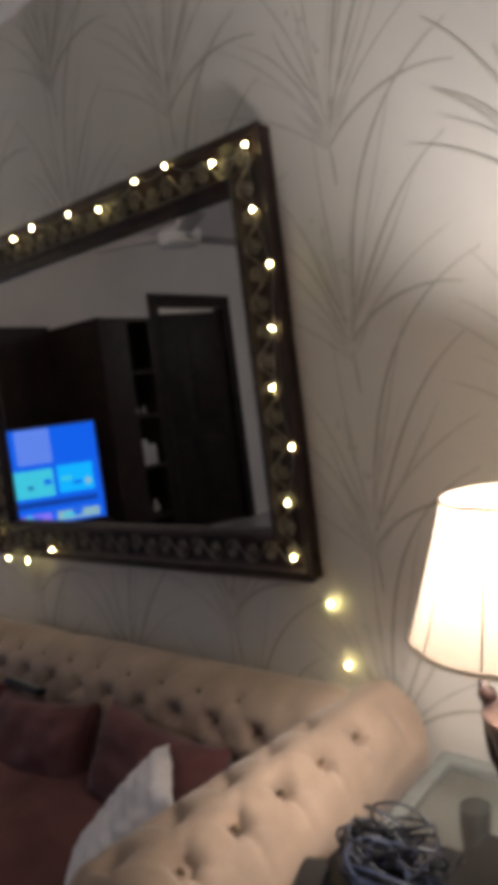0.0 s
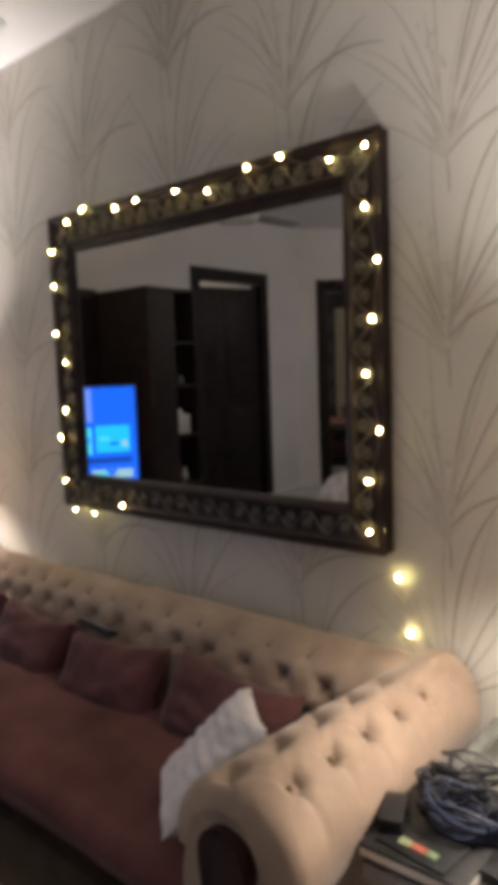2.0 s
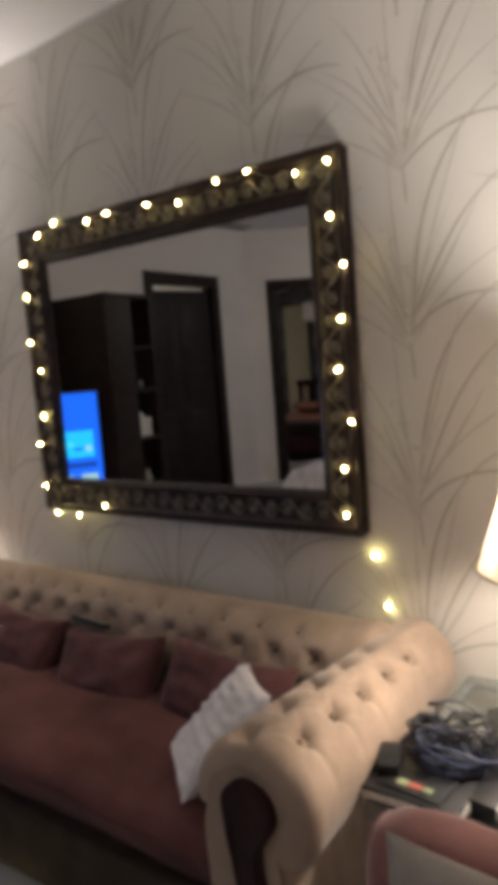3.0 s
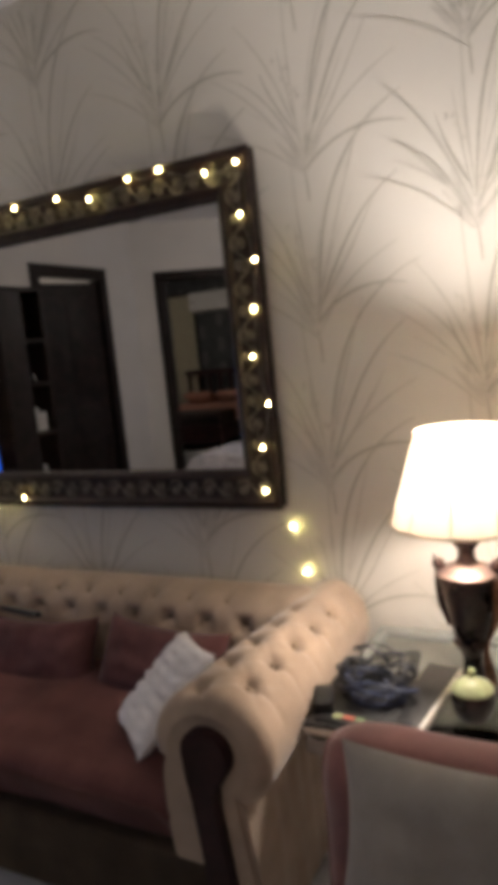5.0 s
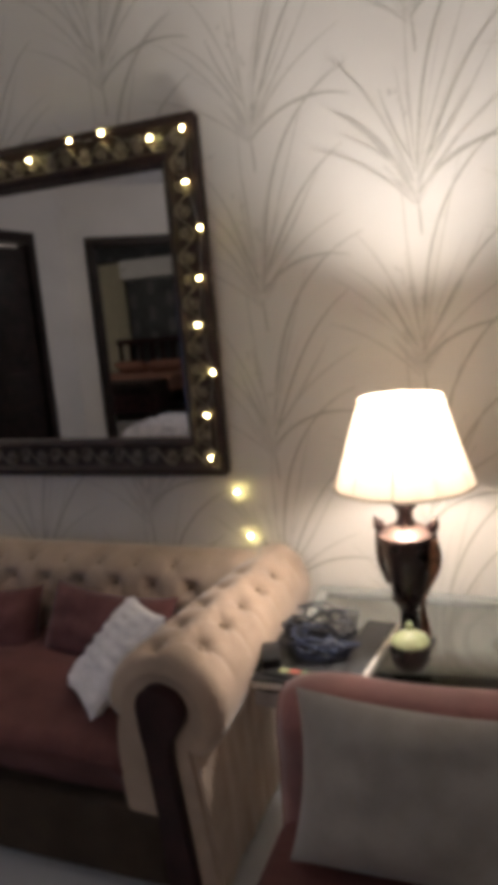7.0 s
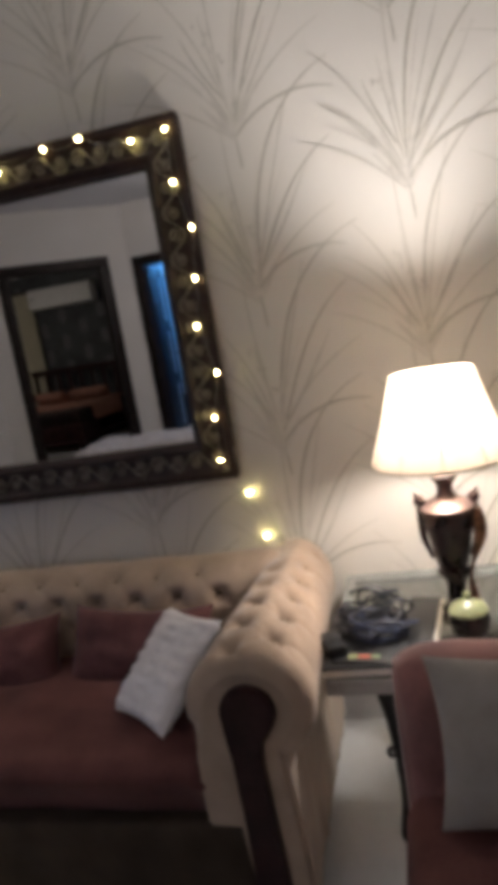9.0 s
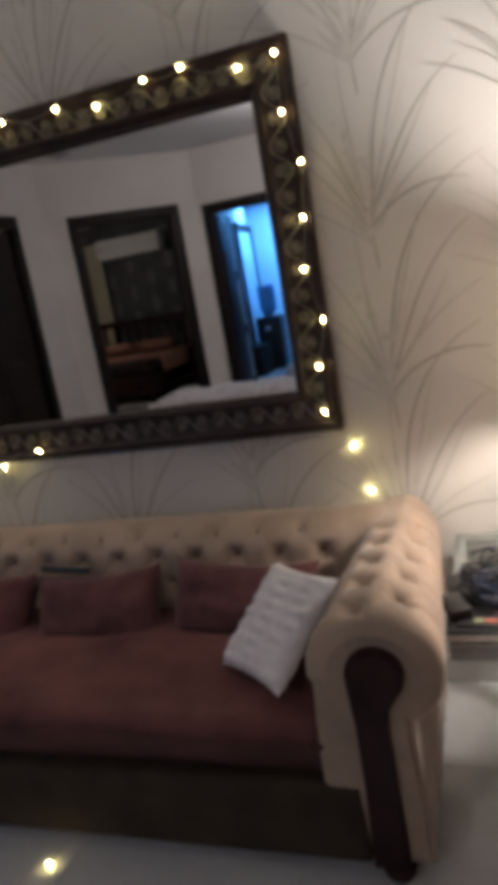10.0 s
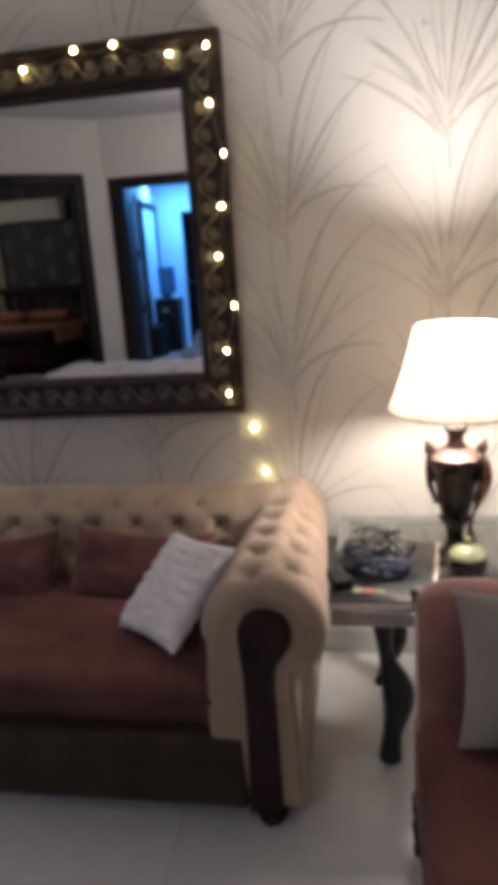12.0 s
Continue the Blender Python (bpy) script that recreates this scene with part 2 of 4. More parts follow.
def pillow(w, h, d, seed=0.0, sag=0.0, n=30, ridges=0):
    """A stuffed cushion in the xz plane, d thick at the middle, with pulled corners and soft creases."""
    bm = bmesh.new()
    for side in (-1, 1):
        rows = []
        for i in range(n + 1):
            row = []
            for j in range(n + 1):
                u, v = 2 * i / n - 1, 2 * j / n - 1
                k = ((1 - u ** 4) * (1 - v ** 4)) ** 0.5
                pin = 1 - 0.07 * (1 - u * u) * (abs(v) ** 3) - 0.0
                pin2 = 1 - 0.07 * (1 - v * v) * (abs(u) ** 3)
                x, z = u * w / 2 * pin2, v * h / 2 * pin
                y = side * (d / 2) * k
                cr = noise.noise(Vector((u * 2.2 + seed, v * 2.2, side * 3.0 + seed)))
                y += side * 0.10 * d * cr * k
                if ridges:
                    y += side * 0.0038 * k * math.cos(v * ridges * math.pi) * (0.6 + 0.4 * math.cos(u * 9))
                    y += side * 0.006 * (abs(u) ** 3) * (1 - u ** 8) * math.cos(v * ridges * 0.8 * math.pi)
                z -= sag * (1 - u * u) * max(0, v)
                row.append(bm.verts.new((x, y, z)))
            rows.append(row)
        for i in range(n):
            for j in range(n):
                q = (rows[i][j], rows[i + 1][j], rows[i + 1][j + 1], rows[i][j + 1])
                bm.faces.new(q if side < 0 else q[::-1])
    bmesh.ops.remove_doubles(bm, verts=bm.verts, dist=0.0008)
    return bm


def tuft(u, v, buttons, dip, radius):
    """Depth of a button-tufted surface at (u, v) metres: dimples and diagonal pleats between neighbours."""
    d = 0.0
    for bu, bv in buttons:
        du, dv = u - bu, v - bv
        r2 = du * du + dv * dv
        if r2 < 0.03:
            d += dip * math.exp(-r2 / (radius * radius))
            if r2 < 0.0075:
                diag = min(abs(du - dv * 1.15), abs(du + dv * 1.15))
                d += dip * 0.32 * math.exp(-(diag / 0.008) ** 2) * math.exp(-r2 / 0.0032)
    return d


# ---- the setting ----
X0, X1, YN, YS = -4.28, 2.2, 2.23, -3.95
HC, HN, HR = 2.95, 2.625, 2.625   # room ceiling, soffit over the sofa, other rooms
TH = 0.12
structure("wall_north", box(X0 - TH, X1 + TH, YN, YN + TH, 0, HC), M_PAPER, "cream wallpaper wall with grey grass sprigs behind the sofa", "wall")
ceil_bm = box(X0 - TH, X1 + TH, YS - TH, YN + TH, HC, HC + 0.12)
structure("ceiling", ceil_bm, M_CEIL, "plain white painted ceiling over the room", "ceiling")
structure("soffit_ceiling", box(X0, X1, 1.50, YN - 0.001, HN, HC - 0.001, 0.003), M_CEIL, "lowered white ceiling band along the papered wall", "ceiling")
structure("cornice_north", box(X0, X1, YN - 0.006, YN, HN - 0.006, HN), M_CEIL, "thin white ceiling trim", "trim")
structure("floor", box(-7.0, X1 + TH, -8.2, YN + TH, -0.15, -0.0014), M_GROUT, "pale glossy tiled floor with thin joints", "floor")
structure("baseboard_north", box(X0, X1, YN - 0.012, YN, 0.0, 0.09, 0.003), M_TILE, "pale tile skirting along the papered wall", "baseboard")


def wall_with_door(name, p0, p1, d0, d1, top, label, material=M_WALL, height=HC):
    """A wall from p0 to p1 (the room lies to the left of that way), with one opening from d0 to d1 along it."""
    a, c = Vector((*p0, 0)), Vector((*p1, 0))
    run = c - a
    m = Matrix.Translation(a) @ Matrix.Rotation(math.atan2(run.y, run.x), 4, "Z")
    bm = bmesh.new()
    L = run.length
    if d1 > d0:
        add_box(bm, 0, d0, -TH, 0, 0, height)
        add_box(bm, d1, L, -TH, 0, 0, height)
        add_box(bm, d0, d1, -TH, 0, top, height)
    else:
        add_box(bm, 0, L, -TH, 0, 0, height)
    bmesh.ops.transform(bm, matrix=m, verts=bm.verts)
    structure(name, bm, material, label, "wall")
    return m


def doorway(name, m, d0, d1, top, label, leaf_angle, hinge_left=True, slits=False, gap=0.0):
    """Frame and leaf in a wall's own axes (x along it, room towards +y); the leaf swings away from the room."""
    door = tagged(new(name), label, "door", kind="structure")
    door.matrix_world = m
    fw, fd = 0.085, 0.022
    for x0, x1, z0, z1 in ((d0 - fw, d0 + 0.03, 0, top - 0.03), (d1 - 0.03, d1 + fw, 0, top - 0.03), (d0 - fw, d1 + fw, top - 0.03, top + fw)):
        part("frame", box(x0, x1, -TH - 0.01, fd, z0, z1, 0.006), M_DOOR, door)
    w = d1 - d0 - 0.066
    bm = bmesh.new()
    zt = top - 0.036 - gap
    if slits:
        add_box(bm, 0, w * 0.68, -0.02, 0.02, 0.01, zt, 0.003)
        add_box(bm, w * 0.78, w, -0.02, 0.02, 0.01, zt, 0.003)
        for k in range(4):
            z = 0.01 + k * (zt - 0.12) / 3.0
            add_box(bm, w * 0.68, w * 0.78, -0.02, 0.02, z, z + 0.12, 0.002)
    else:
        add_box(bm, 0, w, -0.02, 0.02, 0.01, zt, 0.003)
    leaf = part("leaf", bm, M_DOOR, door)
    s = 1 if hinge_left else -1
    leaf.matrix_local = pose(d0 + 0.033 if hinge_left else d1 - 0.033, -0.06, 0, 0, 0, -s * leaf_angle) @ Matrix.Diagonal((s, 1, 1, 1))
    if slits:
        step = (zt - 0.12) / 3.0
        for k in range(3):
            part("slit_pane", box(w * 0.69, w * 0.77, -0.023, 0.023, 0.01 + k * step + 0.125, 0.01 + (k + 1) * step - 0.005, 0.002), M_FROST, leaf, "frosted glass slit")
    if not slits:
        for z0, z1 in ((0.15, 0.95), (1.10, zt - 0.15)):
            for x0, x1 in ((0.12, w / 2 - 0.05), (w / 2 + 0.05, w - 0.12)):
                part("panel", box(x0, x1, 0.016, 0.030, z0, z1, 0.008), M_DOOR, leaf)
    part("handle", tube([(w - 0.07, 0.02, 1.08), (w - 0.07, 0.06, 1.08), (w - 0.19, 0.065, 1.08)], 0.011), M_CHROME, leaf, "chrome lever handle")
    part("lock_plate", box(w - 0.095, w - 0.045, 0.02, 0.025, 0.98, 1.16, 0.003), M_CHROME, leaf)
    return door


# west wall with the first door, slanting wall with the bedroom door, south wall with the third door
MW = wall_with_door("wall_west", (X0, YN), (X0, -2.80), 3.405, 4.405, 2.315, "grey-white painted wall with a dark door")
doorway("door_1", MW, 3.405, 4.405, 2.315, "dark brown panelled door standing slightly ajar", 17, hinge_left=False, gap=0.03)
MS = wall_with_door("wall_southwest", (X0, -2.80), (-2.912, -3.949), 0.32, 1.455, 2.29, "grey-white slanting wall with the bedroom doorway")
doorway("door_2", MS, 0.32, 1.455, 2.29, "dark brown door standing open into a bedroom", 96, hinge_left=True)
ME = wall_with_door("wall_south", (-2.95, YS), (X1, YS), 0.17, 1.12, 2.235, "grey-white wall with a doorway to a blue-lit room")
doorway("door_3", ME, 0.17, 1.12, 2.235, "dark brown door with glass slits standing open", 97, hinge_left=True, slits=True)
wall_with_door("wall_east", (X1, YS), (X1, YN), 0, 0, 0, "plain grey-white painted wall")

# hall behind the first door
structure("wall_hall", box(-6.4, -6.28, -2.75, 0.4, 0, HR), M_WALL, "plain light hall wall behind the ajar door", "wall")
structure("wall_hall_north", box(-6.4, X0 - TH, 0.4, 0.52, 0, HR), M_WALL, "plain light hall end wall", "wall")
structure("wall_bedroom_north", box(-6.4, X0 - TH - 0.002, -2.87, -2.75, 0, HR), M_WALL, "wall between hall and bedroom", "wall")
structure("ceiling_hall", box(-6.4, X0 - TH - 0.002, -2.75, 0.4, HR, HR + 0.1), M_CEIL, "white hall ceiling", "ceiling")
# bedroom behind the slanting wall
structure("wall_bedroom_back", box(-6.4, -3.3, -6.36, -6.24, 0, HR), M_DARKPAPER, "dark bedroom wallpaper with pale motifs", "wall")
structure("wall_bedroom_west", box(-6.52, -6.4, -6.36, -2.75, 0, HR), M_WALL, "plain bedroom side wall", "wall")
structure("ceiling_bedroom", box(-6.4, -3.1, -6.24, YS - TH - 0.002, HR, HR + 0.1), M_CEIL, "white bedroom ceiling", "ceiling")
structure("ceiling_bedroom_front", box(-6.4, X0 - TH - 0.002, YS - TH, -2.87, HR, HR + 0.1), M_CEIL, "white bedroom ceiling by the door", "ceiling")
bm = box(0, 3.45, -0.05, 0.05, 0, HR, m=pose(-3.0, -4.08, 0, 0, 0, -97))
structure("wall_partition", bm, M_WALL, "wall between bedroom and blue-lit room", "wall")
# blue-lit room behind the third door
structure("wall_blue_back", box(-3.6, 1.0, -7.62, -7.5, 0, HR), M_BLUEW, "pale wall of the blue-lit room", "wall")
structure("wall_blue_east", box(-0.3, -0.18, -7.5, YS - TH, 0, HR), M_BLUEW, "pale side wall of the blue-lit room", "wall")
structure("wall_blue_pier", box(-2.15, -2.03, -7.5, -6.7, 0, HR), M_BLUEW, "pale pier in the blue-lit room", "wall")
structure("ceiling_blue", box(-3.6, -0.18, -7.5, YS - TH - 0.002, HR, HR + 0.1), M_CEIL, "white ceiling of the blue-lit room", "ceiling")

# ---- wallpaper print: grass sprigs in a half-drop repeat ----
def add_blade(bm, x, z, start, lean, turn, late, length, w, n=14, y=YN - 0.0008):
    """One blade of grass: it leaves its start leaning by so many degrees and turns on as it goes (late > 1: mostly at its tip)."""
    px, pz = start
    prev = None
    for k in range(n + 1):
        t = k / n
        a = radians(lean + turn * t ** late)
        h = w * 0.5 * (0.30 + 0.70 * math.sin(math.pi * min(1, 0.2 + 0.8 * t)))
        if z + pz > HN - 0.02:
            break
        now = (bm.verts.new((x + px - math.cos(a) * h, y, z + pz + math.sin(a) * h)), bm.verts.new((x + px + math.cos(a) * h, y, z + pz - math.sin(a) * h)))
        if prev:
            bm.faces.new((prev[0], prev[1], now[1], now[0]))
        prev = now
        px, pz = px + math.sin(a) * length / n, pz + math.cos(a) * length / n


random.seed(4)
# height of the start, lean, turn, lateness, length, width, tone
BLADES_RIGHT = [
    (0.098, 42, 66, 1.0, 0.33, 0.0085, 2), (0.120, 36, 32, 1.2, 0.35, 0.0070, 1), (0.130, 24, 40, 2.4, 0.47, 0.0080, 2),
    (0.150, 6, 70, 1.9, 0.70, 0.0080, 2), (0.135, 33, -8, 1.0, 0.36, 0.0070, 1), (0.140, 38, -12, 1.0, 0.24, 0.0055, 1),
    (0.160, 13, 5, 1.0, 0.48, 0.0060, 1), (0.180, 9, 8, 1.0, 0.33, 0.0055, 0), (0.170, 20, 6, 1.0, 0.30, 0.0055, 0),
]
BLADES_LEFT = [
    (0.080, -46, -34, 1.2, 0.34, 0.0052, 1), (0.105, -34, -28, 1.6, 0.37, 0.0052, 1), (0.130, -40, -22, 1.0, 0.25, 0.0050, 0),
    (0.110, -22, -40, 1.6, 0.34, 0.0065, 1), (0.140, -19, -28, 1.6, 0.41, 0.0065, 1), (0.165, -34, 18, 1.0, 0.22, 0.0055, 2),
    (0.160, -11, 3, 1.0, 0.27, 0.0055, 1), (0.180, -4, 0, 1.0, 0.25, 0.0055, 0), (0.170, -7, 9, 1.0, 0.46, 0.0055, 1),
]
tones = [bmesh.new() for _ in range(3)]
for i in range(-8, 5):
    for k in range(-2, 5):
        bx, bz = -0.150 + 0.4715 * i, 0.848 + 0.467 * k + (0.2335 if i % 2 else 0.0)
        if bz < 0.05 or bz > HN - 0.1 or bx < X0 + 0.3:
            continue
        layer = YN - 0.0003 - (0.0004 if k % 2 else 0.0) - (0.0008 if i % 2 else 0.0)
        # the stem and the pale wash where the blades part
        add_blade(tones[2], bx, bz, (0, 0), -1, -9, 1, 0.10, 0.0060, y=layer - 0.00038)
        for q, (lean, length) in enumerate(((-38, 0.14), (-20, 0.17), (8, 0.16), (33, 0.12))):
            add_blade(tones[0], bx, bz, (-0.009, 0.085), lean, 0, 1, length, 0.017, 8, y=layer + 0.00004 * (q + 1))
        for q, (s0, lean, turn, late, length, w, tone) in enumerate(BLADES_RIGHT + BLADES_LEFT):
            wob, side = random.uniform(-4, 4), random.uniform(0.0, 0.012) * (1 if lean > 0 else -1)
            add_blade(tones[tone], bx, bz, (-0.009 + side, s0 + random.uniform(-0.012, 0.03)), lean + wob, turn, late, length * random.uniform(0.9, 1.1), w, y=layer - 0.00002 * (q + 1))
        for q in range(9):
            sx, sz = -0.075 + 0.010 * q + random.uniform(-0.012, 0.012), 0.385 - 0.016 * q + random.uniform(-0.02, 0.02)
            add_blade(tones[1], bx, bz, (sx, sz), random.uniform(-30, 40), 0, 1, 0.016, 0.006, 4, y=layer - 0.00039)
wallpaper = thing("wallpaper_print", "grey grass sprigs printed on cream wallpaper", "wallpaper", kind="structure")
for tone, bm in enumerate(tones):
    part("sprig_print", bm, M_PRINT[tone], wallpaper, smooth=False)


# ---- mirror ----
mirror = thing("wall_mirror", "large wall mirror in a dark carved frame with silver scrolls", "mirror", pose(0, 0, 0))
MX0, MX1, MZ0, MZ1, FWD = -1.735, -0.314, 0.876, 1.966, 0.124
part("glass", box(MX0 + FWD - 0.01, MX1 - FWD + 0.01, 2.205, 2.212, MZ0 + FWD - 0.01, MZ1 - FWD + 0.01), M_MIRROR, mirror, "clear mirror glass", smooth=False)
PROFILE = [(0.0, 2.229), (0.0, 2.192), (0.006, 2.184), (0.016, 2.182), (0.022, 2.190), (0.032, 2.197), (0.086, 2.198), (0.092, 2.190), (0.098, 2.184), (0.108, 2.186), (0.116, 2.194), (0.124, 2.202), (0.124, 2.229)]


def frame_side(x0, z0, x1, z1):
    """One mitred moulding from corner to corner; the mirror's middle lies to its left."""
    a, c = Vector((x0, z0)), Vector((x1, z1))
    t = (c - a).normalized()
    q = Vector((-t.y, t.x))
    bm = bmesh.new()
    ends = []
    for p, s in ((a, 1), (c, -1)):
        ends.append([bm.verts.new(((p + q * o + t * s * o).x, y, (p + q * o + t * s * o).y)) for o, y in PROFILE])
    for k in range(len(PROFILE) - 1):
        bm.faces.new((ends[0][k], ends[0][k + 1], ends[1][k + 1], ends[1][k]))
    bmesh.ops.recalc_face_normals(bm, faces=bm.faces)
    return bm


def scroll_mesh(p):
    """One length p of a carved vine: a running wave with a curl and a bead in each of its bends."""
    bm = bmesh.new()
    wave = [(-p / 2 + p * k / 28, 0, 0.027 * math.cos(2 * math.pi * (k / 28 - 0.5))) for k in range(29)]
    add_tube(bm, wave, lambda t: 0.0042 + 0.0016 * math.cos(4 * math.pi * t), 7)
    for cx, s in ((0.0, 1), (p / 2, -1)):
        curl = []
        for k in range(24):
            a = radians(30) + k / 23 * radians(500)
            r = 0.0185 * (1 - 0.72 * k / 23)
            curl.append((cx + s * r * math.cos(a) * 1.1, 0, s * (-0.006 + r * math.sin(a))))
        add_tube(bm, curl, lambda t: 0.0036 - 0.0012 * t, 6)
        bmesh.ops.create_icosphere(bm, subdivisions=1, radius=0.0058, matrix=Matrix.Translation((cx, -0.001, s * -0.006)))
    return mesh_of("scroll", bm, M_PEWTER)


for x0, z0, x1, z1 in ((MX0, MZ0, MX1, MZ0), (MX1, MZ0, MX1, MZ1), (MX1, MZ1, MX0, MZ1), (MX0, MZ1, MX0, MZ0)):
    part("moulding", frame_side(x0, z0, x1, z1), M_FRAME, mirror)
PITCH = 0.1297
scroll = scroll_mesh(PITCH)
mid = FWD * 0.50
for x0, z0, x1, z1, n in ((MX0 + mid, MZ0 + mid, MX1 - mid, MZ0 + mid, 10), (MX1 - mid, MZ0 + mid, MX1 - mid, MZ1 - mid, 7),
                          (MX1 - mid, MZ1 - mid, MX0 + mid, MZ1 - mid, 10), (MX0 + mid, MZ1 - mid, MX0 + mid, MZ0 + mid, 7)):
    ang = math.degrees(math.atan2(z1 - z0, x1 - x0))
    for k in range(n):
        f = (k + 0.5) / n
        s = part("scroll", scroll, None, mirror)
        s.matrix_local = pose(x0 + (x1 - x0) * f, 2.193, z0 + (z1 - z0) * f, 0, -ang, 0) @ Matrix.Diagonal((math.hypot(x1 - x0, z1 - z0) / n / PITCH, 1, 1, 1))
part("inner_slip", box(MX0 + FWD - 0.002, MX1 - FWD + 0.002, 2.196, 2.204, MZ1 - FWD - 0.013, MZ1 - FWD + 0.004, 0.002), M_FRAME, mirror)
rim = bmesh.new()
for x0, z0, x1, z1 in ((MX0, MZ0, MX1, MZ0), (MX1, MZ0, MX1, MZ1), (MX1, MZ1, MX0, MZ1), (MX0, MZ1, MX0, MZ0)):
    add_tube(rim, [(x0, 2.186, z0), ((x0 + x1) / 2, 2.186, (z0 + z1) / 2), (x1, 2.186, z1)], 0.006, 8)
part("rim", rim, M_FRAME, mirror)

# ---- string lights over the mirror ----
lights = thing("string_lights", "string of warm white fairy lights draped round the mirror frame", "string lights")
BULBS = [(-1.374, 0.907), (-1.528, 0.861), (-1.652, 0.862), (-1.709, 0.971), (-1.723, 1.137), (-1.678, 1.246), (-1.665, 1.427), (-1.713, 1.540),
         (-1.706, 1.716), (-1.708, 1.842), (-1.605, 1.933), (-1.506, 1.965), (-1.326, 1.937), (-1.221, 1.945), (-1.031, 1.940), (-0.894, 1.916),
         (-0.734, 1.950), (-0.616, 1.954), (-0.454, 1.913), (-0.347, 1.924), (-0.350, 1.776), (-0.317, 1.640), (-0.334, 1.495), (-0.354, 1.354),
         (-0.319, 1.207), (-0.352, 1.071), (-0.354, 0.935), (-0.290, 0.812), (-0.258, 0.664), (-0.205, 0.545)]
bulb_bm = lathe([(0.0006, -0.0085), (0.004, -0.0075), (0.0066, -0.003), (0.0066, 0.002), (0.004, 0.006), (0.0008, 0.0075)], 12)
bulb_me = mesh_of("bulb", bulb_bm, G_BULB)
cap_me = mesh_of("cap", lathe([(0.004, 0.006), (0.0045, 0.007), (0.0045, 0.016), (0.003, 0.018)], 10), M_PLASTIC)
wire = []
for k, (x, z) in enumerate(BULBS):
    on_frame = k < 27
    y = 2.170 if on_frame else 2.208
    bo = part("bulb", bulb_me, None, lights)
    bo.matrix_local = pose(x, y, z, 0, random.uniform(-40, 40), 0) @ Matrix.Diagonal((0.50, 0.50, 0.50, 1))
    part("cap", cap_me, None, bo)
    if k:
        px, pz = BULBS[k - 1]
        for t in (0.25, 0.5, 0.75):
            wire.append((px + (x - px) * t + random.uniform(-0.004, 0.004), y + 0.006, pz + (z - pz) * t - 0.012 * math.sin(math.pi * t)))
    wire.append((x, y + 0.008, z + 0.010))
part("wire", tube(wire, 0.0007, 5), M_GREYM, lights, "thin clear wire")
floor_light = thing("floor_bulb", "small glowing bulb with a wire on the tiled floor", "fairy light", pose(-1.052, 1.365, 0.009, 90, 0, 40))
part("bulb", bulb_me, None, floor_light).matrix_local = Matrix.Diagonal((0.4, 0.4, 0.4, 1))
part("wire", tube([(0, 0.01, -0.006), (0.05, 0.06, -0.0075), (0.02, 0.0, -0.2), (0.1, 0.02, -0.35)], 0.0013, 5), M_PLASTIC, floor_light).matrix_local = pose(0, 0, 0, -90, 0, 0)


# ---- sofa ----
SX0, SX1 = -2.36, -0.149   # arm centres
sofa = thing("sofa", "cream velvet chesterfield sofa with button-tufted arms and dark wood arm fronts", "sofa")
AR, AZ = 0.134, 0.557


